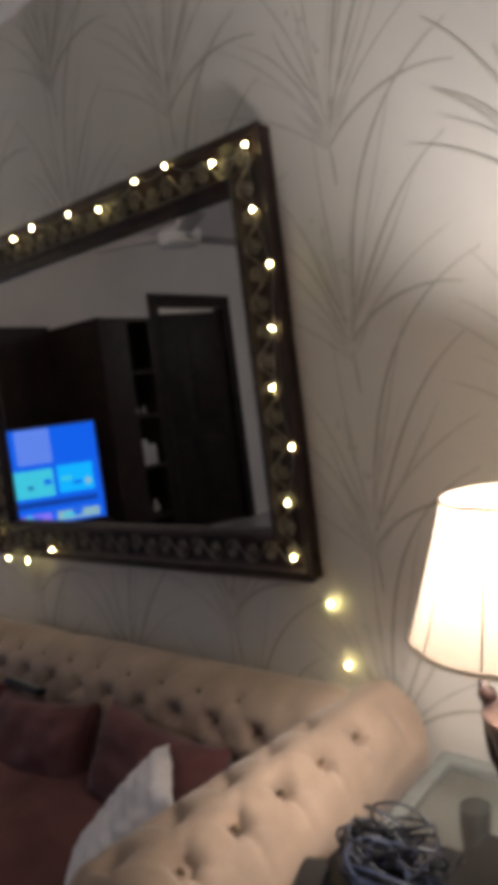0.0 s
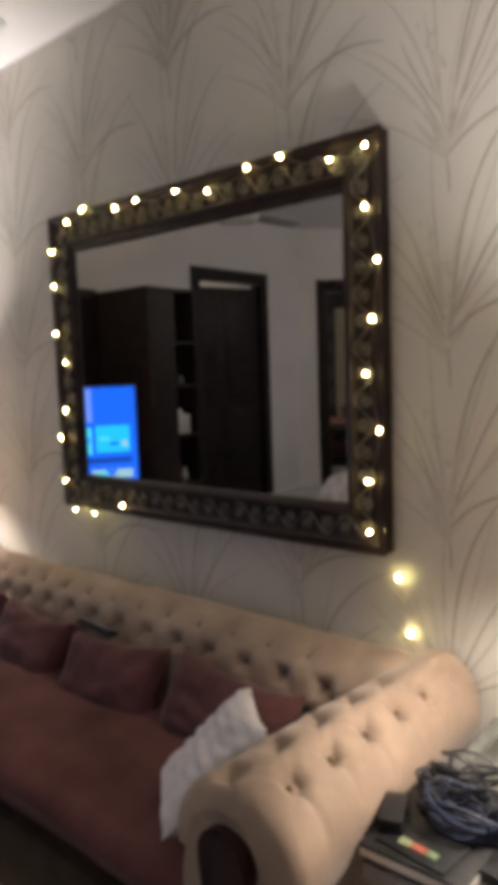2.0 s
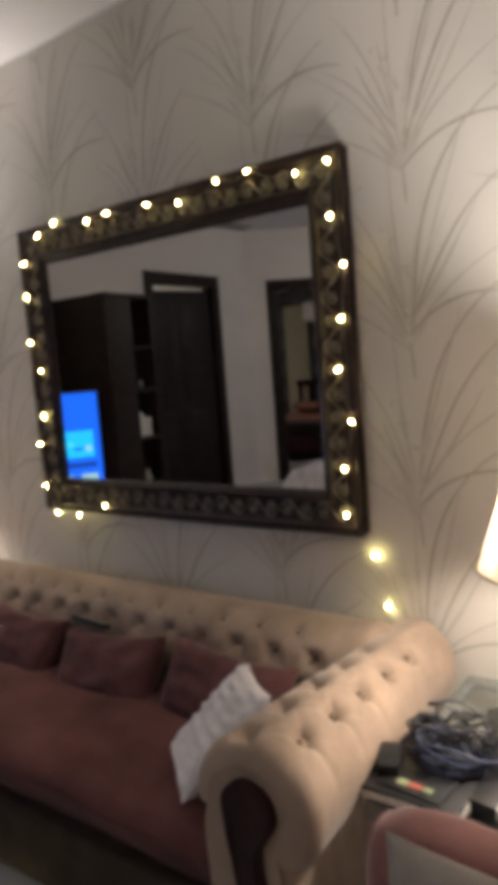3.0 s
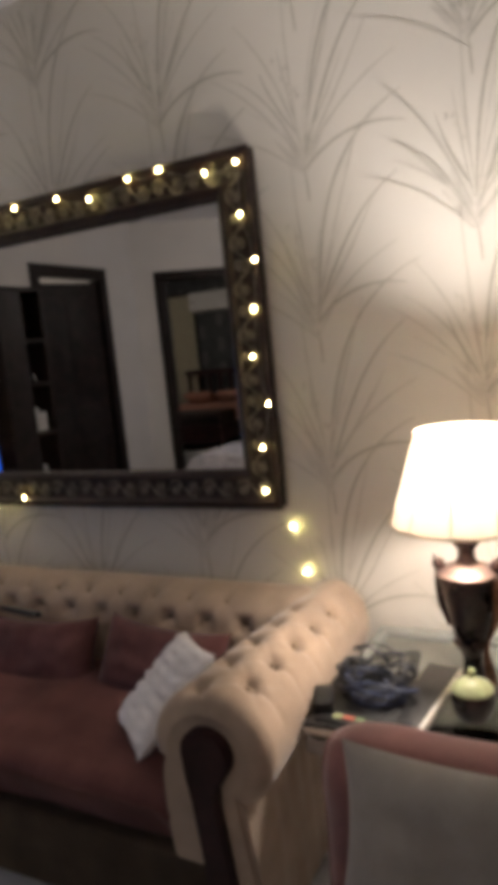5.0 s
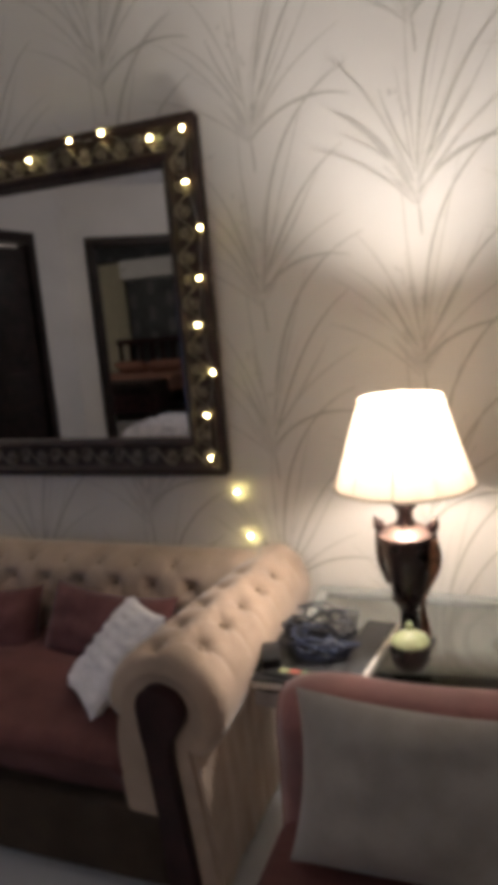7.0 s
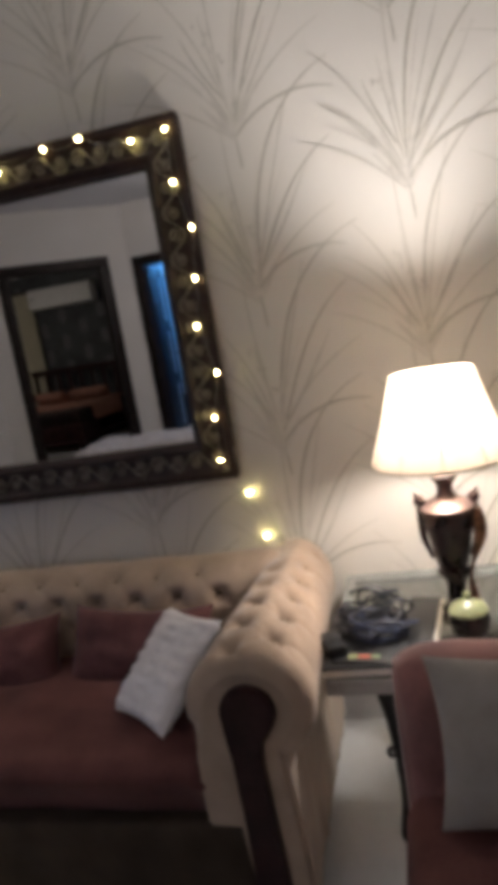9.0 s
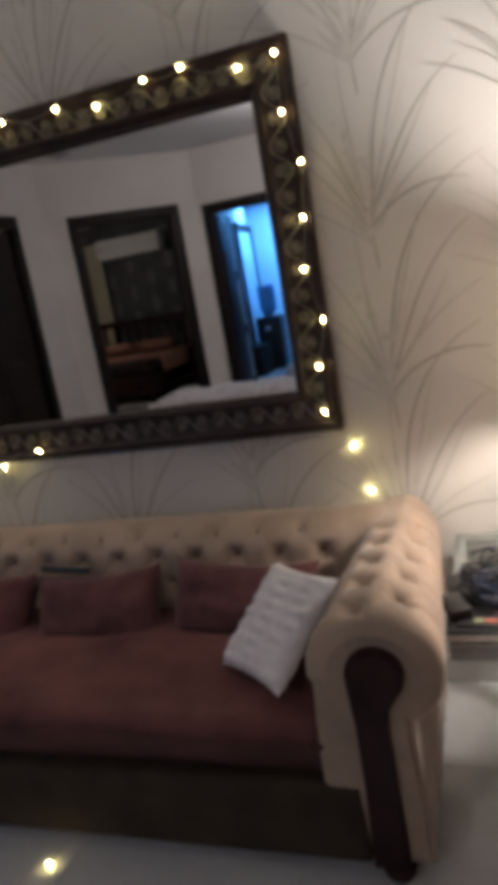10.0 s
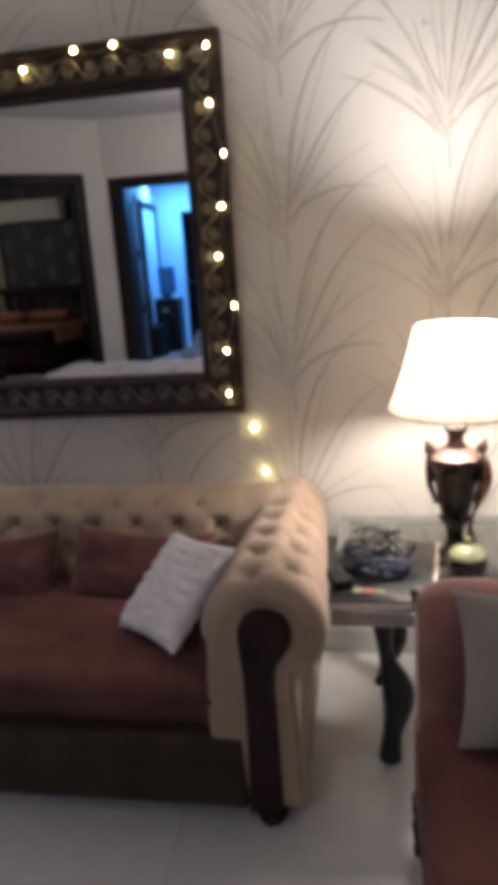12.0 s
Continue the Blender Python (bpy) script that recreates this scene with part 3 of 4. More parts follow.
def arm_bm(cx, s, y0, y1):
    """A rolled, tufted arm along y; s is +1 where the outer side faces +x."""
    nb = 7
    butts = []
    for k in range(nb):
        butts.append((0.052 + 0.126 * k, AR * radians(17)))
        butts.append((0.113 + 0.126 * k, AR * radians(-24)))
        butts.append((0.113 + 0.126 * k, AR * radians(60)))
    butts = [q for q in butts if q[0] < y1 - y0 - 0.16]
    steps = 64
    top_a = radians(90)

    def fn(u, v):
        yy = u * (y1 - y0)
        lip = max(0.0, 1 - yy / 0.045)
        end = 1.0 - 0.33 * (1 - math.sqrt(1 - lip * lip))
        k = v * (steps + 24)
        if k < 12:      # outer panel rises to the roll
            f = k / 12
            x, z, nx, nz, arc = 0.055 + 0.0 * f, 0.04 + (AZ - AR * 0.95 - 0.04) * f, 1.0, 0.0, None
        elif k > steps + 12:    # inner side drops to the seat
            f = (k - steps - 12) / 12
            full = AR * (1 + 0.13 * (1 - u) ** 2) * (end + (1 - end) * min(1.0, f / 0.35) ** 0.6)
            x, z, nx, nz, arc = -full + 0.002 - 0.008 * f, AZ - 0.02 - 0.30 * f, -1.0, 0.0, None
        else:
            a = radians(-62) + radians(62 + 186) * (k - 12) / steps
            ca = math.cos(a)
            r = AR * end * (1 - 0.36 * u * max(0.0, ca) + 0.13 * (1 - u) ** 2 * max(0.0, -ca))
            x, z, nx, nz = r * math.cos(a), AZ + r * math.sin(a), math.cos(a), math.sin(a)
            arc = AR * (a - top_a)
        d = tuft(yy, arc, butts, 0.030, 0.024) if arc is not None else 0.0
        if arc is not None and arc < AR * radians(-24):
            off = (yy - 0.113 + 0.126 * 10) % 0.126
            off = min(off, 0.126 - off)
            d += 0.010 * math.exp(-(off / 0.009) ** 2) * max(0.0, 1 + (arc - AR * radians(-24)) / (AR * radians(60)))
        d += 0.003 * noise.noise(Vector((x * 9, yy * 9, z * 9 + cx)))
        if arc is None:
            d += 0.005 * noise.noise(Vector((3.0, yy * 22, z * 2)))
        lean = 0.085 * max(0.0, (0.52 - z) / 0.5) * (1 - u)
        if arc is None:
            lean += 0.03 * (1 - u)
        drop = 0.042 * u ** 1.5 * (1.0 if arc is not None else min(1.0, max(0.0, z / 0.4)))
        return (cx + s * (x - nx * d), y0 + yy + lean, z - nz * d - drop)
    bm = grid_bm(110, steps + 24, fn)
    # close the front below the roll
    bmesh.ops.recalc_face_normals(bm, faces=bm.faces)
    return bm, butts


YF = 1.365
for cx, s in ((SX1, 1), (SX0, -1)):
    bm, butts = arm_bm(cx, s, YF, 2.20)
    arm = part("arm", bm, M_CREAM, sofa)
    # front face of the arm, leaning back towards the foot
    fb = bmesh.new()
    outl = []
    for k in range(33):
        a = radians(-58) + radians(58 + 190) * k / 32
        wide = 0.79 * (1 + 0.13 * max(0.0, -math.cos(a)))
        outl.append((AR * wide * math.cos(a), AZ + AR * wide * math.sin(a)))
    outl += [(-0.127, 0.51), (-0.136, 0.48), (-0.144, 0.43), (-0.154, 0.34), (-0.158, 0.262), (-0.150, 0.250), (-0.085, 0.246), (-0.085, 0.035), (0.058, 0.035), (0.058, 0.2), (0.055, 0.40)]
    front = [fb.verts.new((cx + s * x, YF + 0.002 + 0.085 * max(0.0, (0.52 - z) / 0.5), z)) for x, z in outl]
    back = [fb.verts.new((cx + s * x, YF + 0.16, z)) for x, z in outl]
    fb.faces.new(front)
    n = len(outl)
    for k in range(n):
        fb.faces.new((front[k], front[(k + 1) % n], back[(k + 1) % n], back[k]))
    bmesh.ops.recalc_face_normals(fb, faces=fb.faces)
    es = [e for e in fb.edges if e.verts[0] in front and e.verts[1] in front]
    bmesh.ops.bevel(fb, geom=es, offset=0.012, segments=3, affect="EDGES")
    part("arm_front", fb, M_CREAM, sofa)
    # dark wood inlay: a disc that runs down into a tapering leg
    wb = bmesh.new()
    ol = []
    R = 0.058
    for k in range(29):
        a = radians(-38) + radians(38 + 180) * k / 28
        ol.append((R * math.cos(a) - 0.003, AZ + 0.010 + R * math.sin(a)))
    ol += [(-0.058, 0.50), (-0.056, 0.45), (-0.062, 0.30), (-0.074, 0.12), (-0.080, 0.03), (0.002, 0.03), (0.004, 0.12), (0.006, 0.30), (0.008, 0.44), (0.016, 0.49)]
    fr = [wb.verts.new((cx + s * x, YF - 0.020 + 0.088 * max(0.0, (0.52 - z) / 0.5), z)) for x, z in ol]
    bk = [wb.verts.new((cx + s * x, YF + 0.02 + 0.088 * max(0.0, (0.52 - z) / 0.5), z)) for x, z in ol]
    wb.faces.new(fr)
    n = len(ol)
    for k in range(n):
        wb.faces.new((fr[k], fr[(k + 1) % n], bk[(k + 1) % n], bk[k]))
    bmesh.ops.recalc_face_normals(wb, faces=wb.faces)
    es = [e for e in wb.edges if e.verts[0] in fr and e.verts[1] in fr]
    bmesh.ops.bevel(wb, geom=es, offset=0.006, segments=2, affect="EDGES")
    part("arm_inlay", wb, M_WOOD, sofa, "dark wood arm front panel")
    part("foot", lathe([(0.030, 0.0), (0.036, 0.01), (0.040, 0.028), (0.034, 0.036)], 20), M_WOOD, sofa).matrix_local = pose(cx - s * 0.028, YF + 0.095, 0)
    part("foot", lathe([(0.030, 0.0), (0.036, 0.01), (0.040, 0.042), (0.034, 0.05)], 20), M_WOOD, sofa).matrix_local = pose(cx - s * 0.02, 2.13, 0)
    btn = bmesh.new()
    bmesh.ops.create_uvsphere(btn, u_segments=10, v_segments=6, radius=0.007)
    btn_me = mesh_of("button", btn, M_BUTTON)
    for u, arc in butts:
        a = radians(90) + arc / AR
        r = AR - 0.027
        part("button", btn_me, None, sofa).matrix_local = pose(cx + s * r * math.cos(a), YF + u, AZ + r * math.sin(a) - 0.042 * (u / 0.835) ** 1.5)

# tufted back with a rolled top
BL0, BL1 = SX0 + 0.02, SX1 - 0.02
back_path = []
for k in range(41):
    t = k / 40
    if t < 0.45:
        f = t / 0.45
        back_path.append((1.925 + 0.030 * f, 0.36 + 0.205 * f))
    else:
        a = radians(180) - radians(150) * (t - 0.45) / 0.55
        back_path.append((2.070 + 0.115 * math.cos(a), 0.565 + 0.100 * math.sin(a)))
lens = [0.0]
for p, q in zip(back_path, back_path[1:]):
    lens.append(lens[-1] + math.hypot(q[0] - p[0], q[1] - p[1]))
bbut = []
for k in range(20):
    x = -0.372 - 0.1325 * k
    if x > BL0 + 0.10:
        bbut.append((x, 0.222))
        bbut.append((x - 0.066, 0.292))
        bbut.append((x - 0.066, 0.13))


def back_fn(u, v):
    x = BL0 + (BL1 - BL0) * u
    f = v * 40
    k = min(39, int(f))
    g = f - k
    y = back_path[k][0] + (back_path[k + 1][0] - back_path[k][0]) * g
    z = back_path[k][1] + (back_path[k + 1][1] - back_path[k][1]) * g
    s = lens[k] + (lens[k + 1] - lens[k]) * g
    ty, tz = back_path[k + 1][0] - back_path[k][0], back_path[k + 1][1] - back_path[k][1]
    l = math.hypot(ty, tz)
    near = [q for q in bbut if abs(q[0] - x) < 0.18]
    d = tuft(x, s, near, 0.030, 0.024)
    if s > 0.225:   # the roll above the buttoned row is drawn in far less
        d *= max(0.35, 1 - (s - 0.225) / 0.06)
    if s > 0.292:
        off = (x + 0.438 + 0.1325 * 40) % 0.1325
        off = min(off, 0.1325 - off)
        d += 0.005 * math.exp(-(off / 0.010) ** 2) * max(0.0, 1 - (s - 0.292) / 0.13)
    q = max(0.0, 1 - min(x - BL0, BL1 - x) / 0.08)   # the roll rounds off into the arms
    d += 0.07 * (1 - math.sqrt(1 - q * q))
    d += 0.003 * noise.noise(Vector((x * 8, s * 8, 2.0)))
    return (x, y + d * tz / l, z - d * ty / l)


part("backrest", grid_bm(330, 60, back_fn), M_CREAM, sofa)
for bx, bs in bbut:
    k = max(i for i in range(40) if lens[i] <= bs)
    ty, tz = back_path[k + 1][0] - back_path[k][0], back_path[k + 1][1] - back_path[k][1]
    l = math.hypot(ty, tz)
    g = (bs - lens[k]) / (lens[k + 1] - lens[k])
    y, z = back_path[k][0] + ty * g, back_path[k][1] + tz * g
    part("button", btn_me, None, sofa).matrix_local = pose(bx, y + (0.027 if bs < 0.25 else 0.011) * tz / l, z - (0.027 if bs < 0.25 else 0.011) * ty / l)
part("back_panel", box(SX0 - 0.02, SX1 + 0.02, 2.10, 2.195, 0.05, 0.60, 0.02), M_CREAM, sofa)
part("seat_base", box(SX0 + 0.084, SX1 - 0.084, 1.442, 2.10, 0.03, 0.240, 0.016, 3), M_SKIRT, sofa, "dark brown velvet skirt rail")


def seat_fn(u, v):
    """Loose cover over the seat: front edge hangs, top is gently domed and creased."""
    s = v * 0.78
    tuck = 0.158 - 0.036 * min(1.0, max(0.0, (s - 0.13) / 0.04))   # tucked under the arm rolls
    x0, x1 = SX0 + tuck, SX1 - tuck
    x = x0 + (x1 - x0) * u
    if s < 0.14:
        y, z = 1.405 + 0.095 * (1 - s / 0.14) ** 1.1, 0.222 + s * 1.107
    elif s < 0.22:
        a = (s - 0.14) / 0.08 * math.pi / 2
        y, z = 1.405 + 0.045 * (1 - math.cos(a)), 0.377 + 0.040 * math.sin(a)
    else:
        y, z = 1.450 + (s - 0.22), 0.417 + 0.016 * math.sin((s - 0.22) / 0.56 * math.pi)
    w = noise.noise(Vector((x * 3.2, s * 4.0, 5.0))) * 0.010 + noise.noise(Vector((x * 11, s * 9.0, 1.0))) * 0.003
    edge = 0.02 * max(0.0, 1 - min(u, 1 - u) / 0.02)
    return (x, y + (w if s < 0.16 else 0.0), z + (w if s >= 0.14 else 0) - edge)


part("seat_cover", grid_bm(180, 60, seat_fn), M_COVER, sofa, "rust-brown velvet seat cover")

# cushions along the back and the white one against the arm
for cx, cz, w, rz, seed, roll in ((-0.590, 0.494, 0.44, -4, 1.0, 2), (-1.058, 0.474, 0.42, 3, 4.0, -3), (-1.49, 0.480, 0.40, -2, 7.0, 2), (-1.93, 0.480, 0.40, 3, 9.0, -2)):
    c = thing("cushion", "mauve-brown velvet cushion leaning on the sofa back", "cushion", pose(cx, 1.845, cz, -28, roll, rz), "back cushions")
    part("cover", pillow(w, 0.225, 0.135, seed, 0.012), M_PINKC, c)
ux = Vector((0.203, -0.187, 0.035)).normalized()
uz = Vector((0.103, 0.177, 0.174)).normalized()
ny = uz.cross(ux).normalized()
uz = ux.cross(ny).normalized()
ctr = Vector((-0.4145, 1.600, 0.550))
m = Matrix((( ux.x, ny.x, uz.x, ctr.x), (ux.y, ny.y, uz.y, ctr.y), (ux.z, ny.z, uz.z, ctr.z), (0, 0, 0, 1)))
white = thing("cushion", "small white knitted cushion leaning against the sofa arm", "cushion", m)
part("cover", pillow(0.275, 0.29, 0.08, 3.0, 0.0, 40, ridges=9), M_KNIT, white)
remote = thing("remote_control", "black remote control lying on a back cushion", "remote control", pose(-1.175, 1.885, 0.584, -20, 6, 4))
part("case", box(-0.075, 0.075, -0.02, 0.02, -0.009, 0.009, 0.006, 3), M_PLASTIC, remote)
for k in range(6):
    part("key", box(-0.055 + 0.02 * k, -0.045 + 0.02 * k, -0.008, 0.008, 0.0085, 0.0115, 0.001), M_GREYM, remote)

# ---- side tables and lamps ----
def side_table(x0, x1, y0, y1, name_label):
    t = thing("side_table", name_label, "side table", group="side tables")
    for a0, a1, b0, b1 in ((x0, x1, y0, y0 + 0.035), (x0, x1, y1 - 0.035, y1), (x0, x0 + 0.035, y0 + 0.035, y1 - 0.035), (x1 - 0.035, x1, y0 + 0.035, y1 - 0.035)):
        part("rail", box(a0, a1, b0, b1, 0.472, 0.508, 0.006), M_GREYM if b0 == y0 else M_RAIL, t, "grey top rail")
    part("glass", box(x0 + 0.004, x1 - 0.004, y0 + 0.004, y1 - 0.004, 0.510, 0.519, 0.002), M_GLASS, t, "clear glass plate").visible_shadow = False
    for lx, sx in ((x0 + 0.130, -1), (x1 - 0.115, 1)):
        for ly, sy in ((y0 + 0.12, -1), (y1 - 0.12, 1)):
            pts = []
            for k in range(33):
                f = k / 32
                o = 0.034 * math.exp(-((f - 0.60) / 0.22) ** 2) + 0.018 * f
                pts.append((lx - 0.008 - sx * o * 0.9, ly - sy * o * 0.6, 0.472 * (1 - f)))
            leg = part("leg", tube(pts, lambda f: 0.030 - 0.010 * math.exp(-((f - 0.28) / 0.13) ** 2) + 0.014 * math.exp(-((f - 0.60) / 0.13) ** 2) - 0.004 * math.exp(-((f - 0.84) / 0.08) ** 2), 14), M_BLACK, t, "black carved cabriole leg")
            scroll_pts = [(lx + sx * (0.014 - 0.014 * math.cos(a) * (1 - a / 8)), ly - sy * 0.012, 0.235 + 0.018 * math.sin(a) * (1 - a / 8)) for a in (0.45 * q for q in range(14))]
            part("carved_scroll", tube(scroll_pts, lambda f: 0.008 - 0.003 * f, 7), M_BLACK, leg)
            part("toe", lathe([(0.026, 0.0), (0.032, 0.008), (0.030, 0.024), (0.020, 0.034)], 16), M_BLACK, leg).matrix_local = pose(pts[-1][0], pts[-1][1], 0)
    return t


def table_lamp(x, y):
    z = 0.519
    l = thing("table_lamp", "lit table lamp with cream fluted shade on a dark urn base", "table lamp", pose(x, y, z), "table lamps")
    part("foot", lathe([(0.062, 0.0), (0.064, 0.008), (0.052, 0.016), (0.034, 0.028), (0.026, 0.045), (0.022, 0.075), (0.027, 0.10), (0.040, 0.115), (0.044, 0.124), (0.034, 0.130)], 32), M_URN, l)
    part("urn", lathe([(0.034, 0.130), (0.040, 0.142), (0.049, 0.195), (0.061, 0.248), (0.069, 0.276), (0.069, 0.283)], 36), M_URN, l, "dark glazed urn body")
    part("shoulder", lathe([(0.070, 0.283), (0.073, 0.287), (0.072, 0.294), (0.057, 0.303), (0.038, 0.311), (0.027, 0.317)], 36), M_COPPER, l, "copper shoulder band")
    part("neck", lathe([(0.027, 0.317), (0.019, 0.332), (0.020, 0.350), (0.031, 0.364), (0.030, 0.372), (0.012, 0.380), (0.010, 0.44), (0.017, 0.445), (0.017, 0.475)], 28), M_URN, l)
    for s in (-1, 1):
        pts = [(s * (0.062 + 0.013 * math.sin(f * math.pi * 0.9) - 0.018 * f), 0.0, 0.296 - 0.140 * f + 0.006 * math.sin(f * 9)) for f in (k / 18 for k in range(19))]
        h = part("handle", tube(pts, lambda f: 0.013 - 0.007 * f, 10), M_COPPER if s > 0 else M_URN, l, "figured curving handle")
        part("finial", lathe([(0.004, -0.014), (0.014, -0.006), (0.015, 0.004), (0.008, 0.016), (0.003, 0.026)], 14), M_URN, h).matrix_local = pose(s * 0.066, 0, 0.310, 0, s * 22, 0)
    drape = [(0.068 - 0.030 * f + 0.010 * math.sin(f * 7), -0.026 - 0.006 * math.sin(f * 5), 0.285 - 0.255 * f) for f in (k / 16 for k in range(17))]
    part("ornament", tube(drape, lambda f: 0.012 + 0.005 * math.sin(f * 8) - 0.004 * f, 9), M_BRONZE, l, "reddish bronze draped ornament")
    # fluted cone shade, open above and below
    zb, zt, rb, rt = 0.418, 0.630, 0.168, 0.100

    def shade_fn(u, v):
        a = v * 2 * math.pi
        f = u
        r = rb + (rt - rb) * f - 0.002 * math.sin(f * math.pi) + 0.0022 * math.cos(a * 10) * (0.6 + 0.4 * math.cos(f * 6))
        return (r * math.cos(a), r * math.sin(a), zb + (zt - zb) * f)
    shade = part("shade", grid_bm(16, 120, shade_fn, wrap=True), M_SHADE, l, "cream pleated cloth shade")
    for r, zz in ((rb + 0.001, zb), (rt + 0.001, zt)):
        pts = [(r * math.cos(2 * math.pi * k / 48), r * math.sin(2 * math.pi * k / 48), zz) for k in range(49)]
        part("trim", tube(pts, 0.0035, 6), M_SHADE, shade)
    for k in range(10):
        a = 2 * math.pi * (k + 0.5) / 10
        pts = [((rb + (rt - rb) * f - 0.008 * math.sin(f * math.pi) + 0.001) * math.cos(a), (rb + (rt - rb) * f - 0.008 * math.sin(f * math.pi) + 0.001) * math.sin(a), zb + (zt - zb) * f) for f in (0, 0.25, 0.5, 0.75, 1)]
        part("rib", tube(pts, 0.0016, 5), M_SHADE, shade)
    part("socket", lathe([(0.015, 0.475), (0.016, 0.50), (0.013, 0.51)], 16), M_PLASTIC, l)
    ring = bmesh.new()
    for k in range(3):
        a = 2 * math.pi * k / 3
        add_tube(ring, [(0.006 * math.cos(a), 0.006 * math.sin(a), 0.622), ((rt - 0.002) * math.cos(a), (rt - 0.002) * math.sin(a), 0.628)], 0.0015, 5)
    part("spider", ring, M_CHROME, l)
    return l


side_table(-0.022, 0.66, 1.565, 2.185, "black side table with a glass top beside the sofa")
table_lamp(LAMP_X, LAMP_Y)
side_table(-3.03, -2.51, 1.565, 2.185, "black side table with a glass top at the far sofa end")
table_lamp(LAMP_L, LAMP_Y)

# things on the table
TT = 0.519
slab = thing("laptop", "closed dark laptop with a pale edge under tangled cables", "laptop", pose(0.064, 1.700, TT, 0, 0, 1))
part("base", box(-0.092, 0.105, -0.135, 0.16, 0.0, 0.016, 0.003), M_PAPERW, slab, "pale silver edge")
part("lid", box(-0.091, 0.104, -0.134, 0.159, 0.0162, 0.023, 0.002), M_PLASTIC, slab, "dark lid")
mag = thing("magazine", "glossy printed magazine lying on the closed laptop", "magazine", pose(0.075, 1.665, TT + 0.0235, 0, 0, -6))
part("cover", box(-0.07, 0.065, -0.085, 0.085, 0.0, 0.004, 0.001), M_PLASTIC, mag)
part("red_patch", box(-0.012, 0.016, -0.066, -0.050, 0.0041, 0.0052), M_RED, mag, "red printed patch", smooth=False)
part("green_patch", box(0.018, 0.038, -0.066, -0.050, 0.0041, 0.0052), M_GREENP, mag, "green printed patch", smooth=False)
part("pale_patch", box(-0.036, -0.014, -0.068, -0.050, 0.0041, 0.0052), M_JADE, mag, "pale printed patch", smooth=False)
folder = thing("book", "dark hardback book with cream page edge", "book", pose(0.203, 1.775, TT, 0, 0, -7))
part("cover", box(-0.042, 0.036, -0.15, 0.15, 0.0, 0.022, 0.002), M_PLASTIC, folder)
part("page_block", box(0.0365, 0.046, -0.150, 0.150, 0.001, 0.021, 0.001), M_PAPERW, folder, "cream page edges")
adaptor = thing("power_adaptor", "black power adaptor brick on the laptop", "adaptor", pose(-0.005, 1.655, TT + 0.0235, 0, 0, 20))
part("case", box(-0.022, 0.022, -0.045, 0.045, 0.0, 0.028, 0.005), M_PLASTIC, adaptor)
random.seed(11)
for name, label, material, cx, cy, rx, ry, turns, lift, rad in (
        ("cable", "tangled black charging cable in a loose coil", M_CABLE, 0.085, 1.745, 0.115, 0.075, 7, 0.080, 0.0034),
        ("cable", "dark blue cable coiled in a tangle", M_BLUEC, 0.105, 1.715, 0.095, 0.060, 6, 0.060, 0.0042),
        ("cable", "thin black cable looped upright over the tangle", M_CABLE, 0.095, 1.775, 0.080, 0.040, 5, 0.135, 0.0026)):
    c = thing(name, label, "cable", group="tangled cables")
    pts = []
    n = turns * 22
    ph = random.uniform(0, 6)
    for k in range(n + 1):
        a = ph + 2 * math.pi * k / 22
        w = noise.noise(Vector((k * 0.06, rx * 50, lift * 40)))
        w2 = noise.noise(Vector((k * 0.07, 7.0, ry * 60)))
        r1, r2 = rx * (0.70 + 0.45 * w), ry * (0.75 + 0.5 * w2)
        zz = TT + 0.030 + lift * (0.5 + 0.5 * math.sin(a * 0.83 + 2 * w)) * (0.55 + 0.6 * abs(w2))
        pts.append((cx + r1 * math.cos(a), cy + r2 * math.sin(a * 1.0 + 0.6 * w), max(TT + 0.026, zz)))
    part("lead", tube(pts, rad, 6), material, c)
    part("plug", box(-0.008, 0.008, -0.016, 0.016, -0.006, 0.006, 0.002), M_CHROME if rad < 0.003 else M_PLASTIC, c).matrix_local = Matrix.Translation(pts[-1])
jar = thing("sugar_bowl", "small dark glass bowl with a pale green lid", "bowl", pose(0.318, 1.735, TT + 0.0005) @ Matrix.Diagonal((1.12, 1.12, 1.25, 1)))
part("bowl", lathe([(0.030, 0.0), (0.034, 0.004), (0.042, 0.022), (0.044, 0.04), (0.040, 0.05)], 28), M_URN, jar)
lid = part("lid", lathe([(0.041, 0.051), (0.042, 0.055), (0.034, 0.066), (0.014, 0.074), (0.006, 0.076)], 28), M_JADE, jar, "pale green lid")
part("knob", lathe([(0.004, 0.076), (0.008, 0.082), (0.008, 0.088), (0.003, 0.092)], 14), M_JADE, lid)

# ---- rose armchair ----
chair = thing("armchair", "rose velvet armless chair with dark turned legs", "chair")
CX0, CX1 = 0.158, 0.83


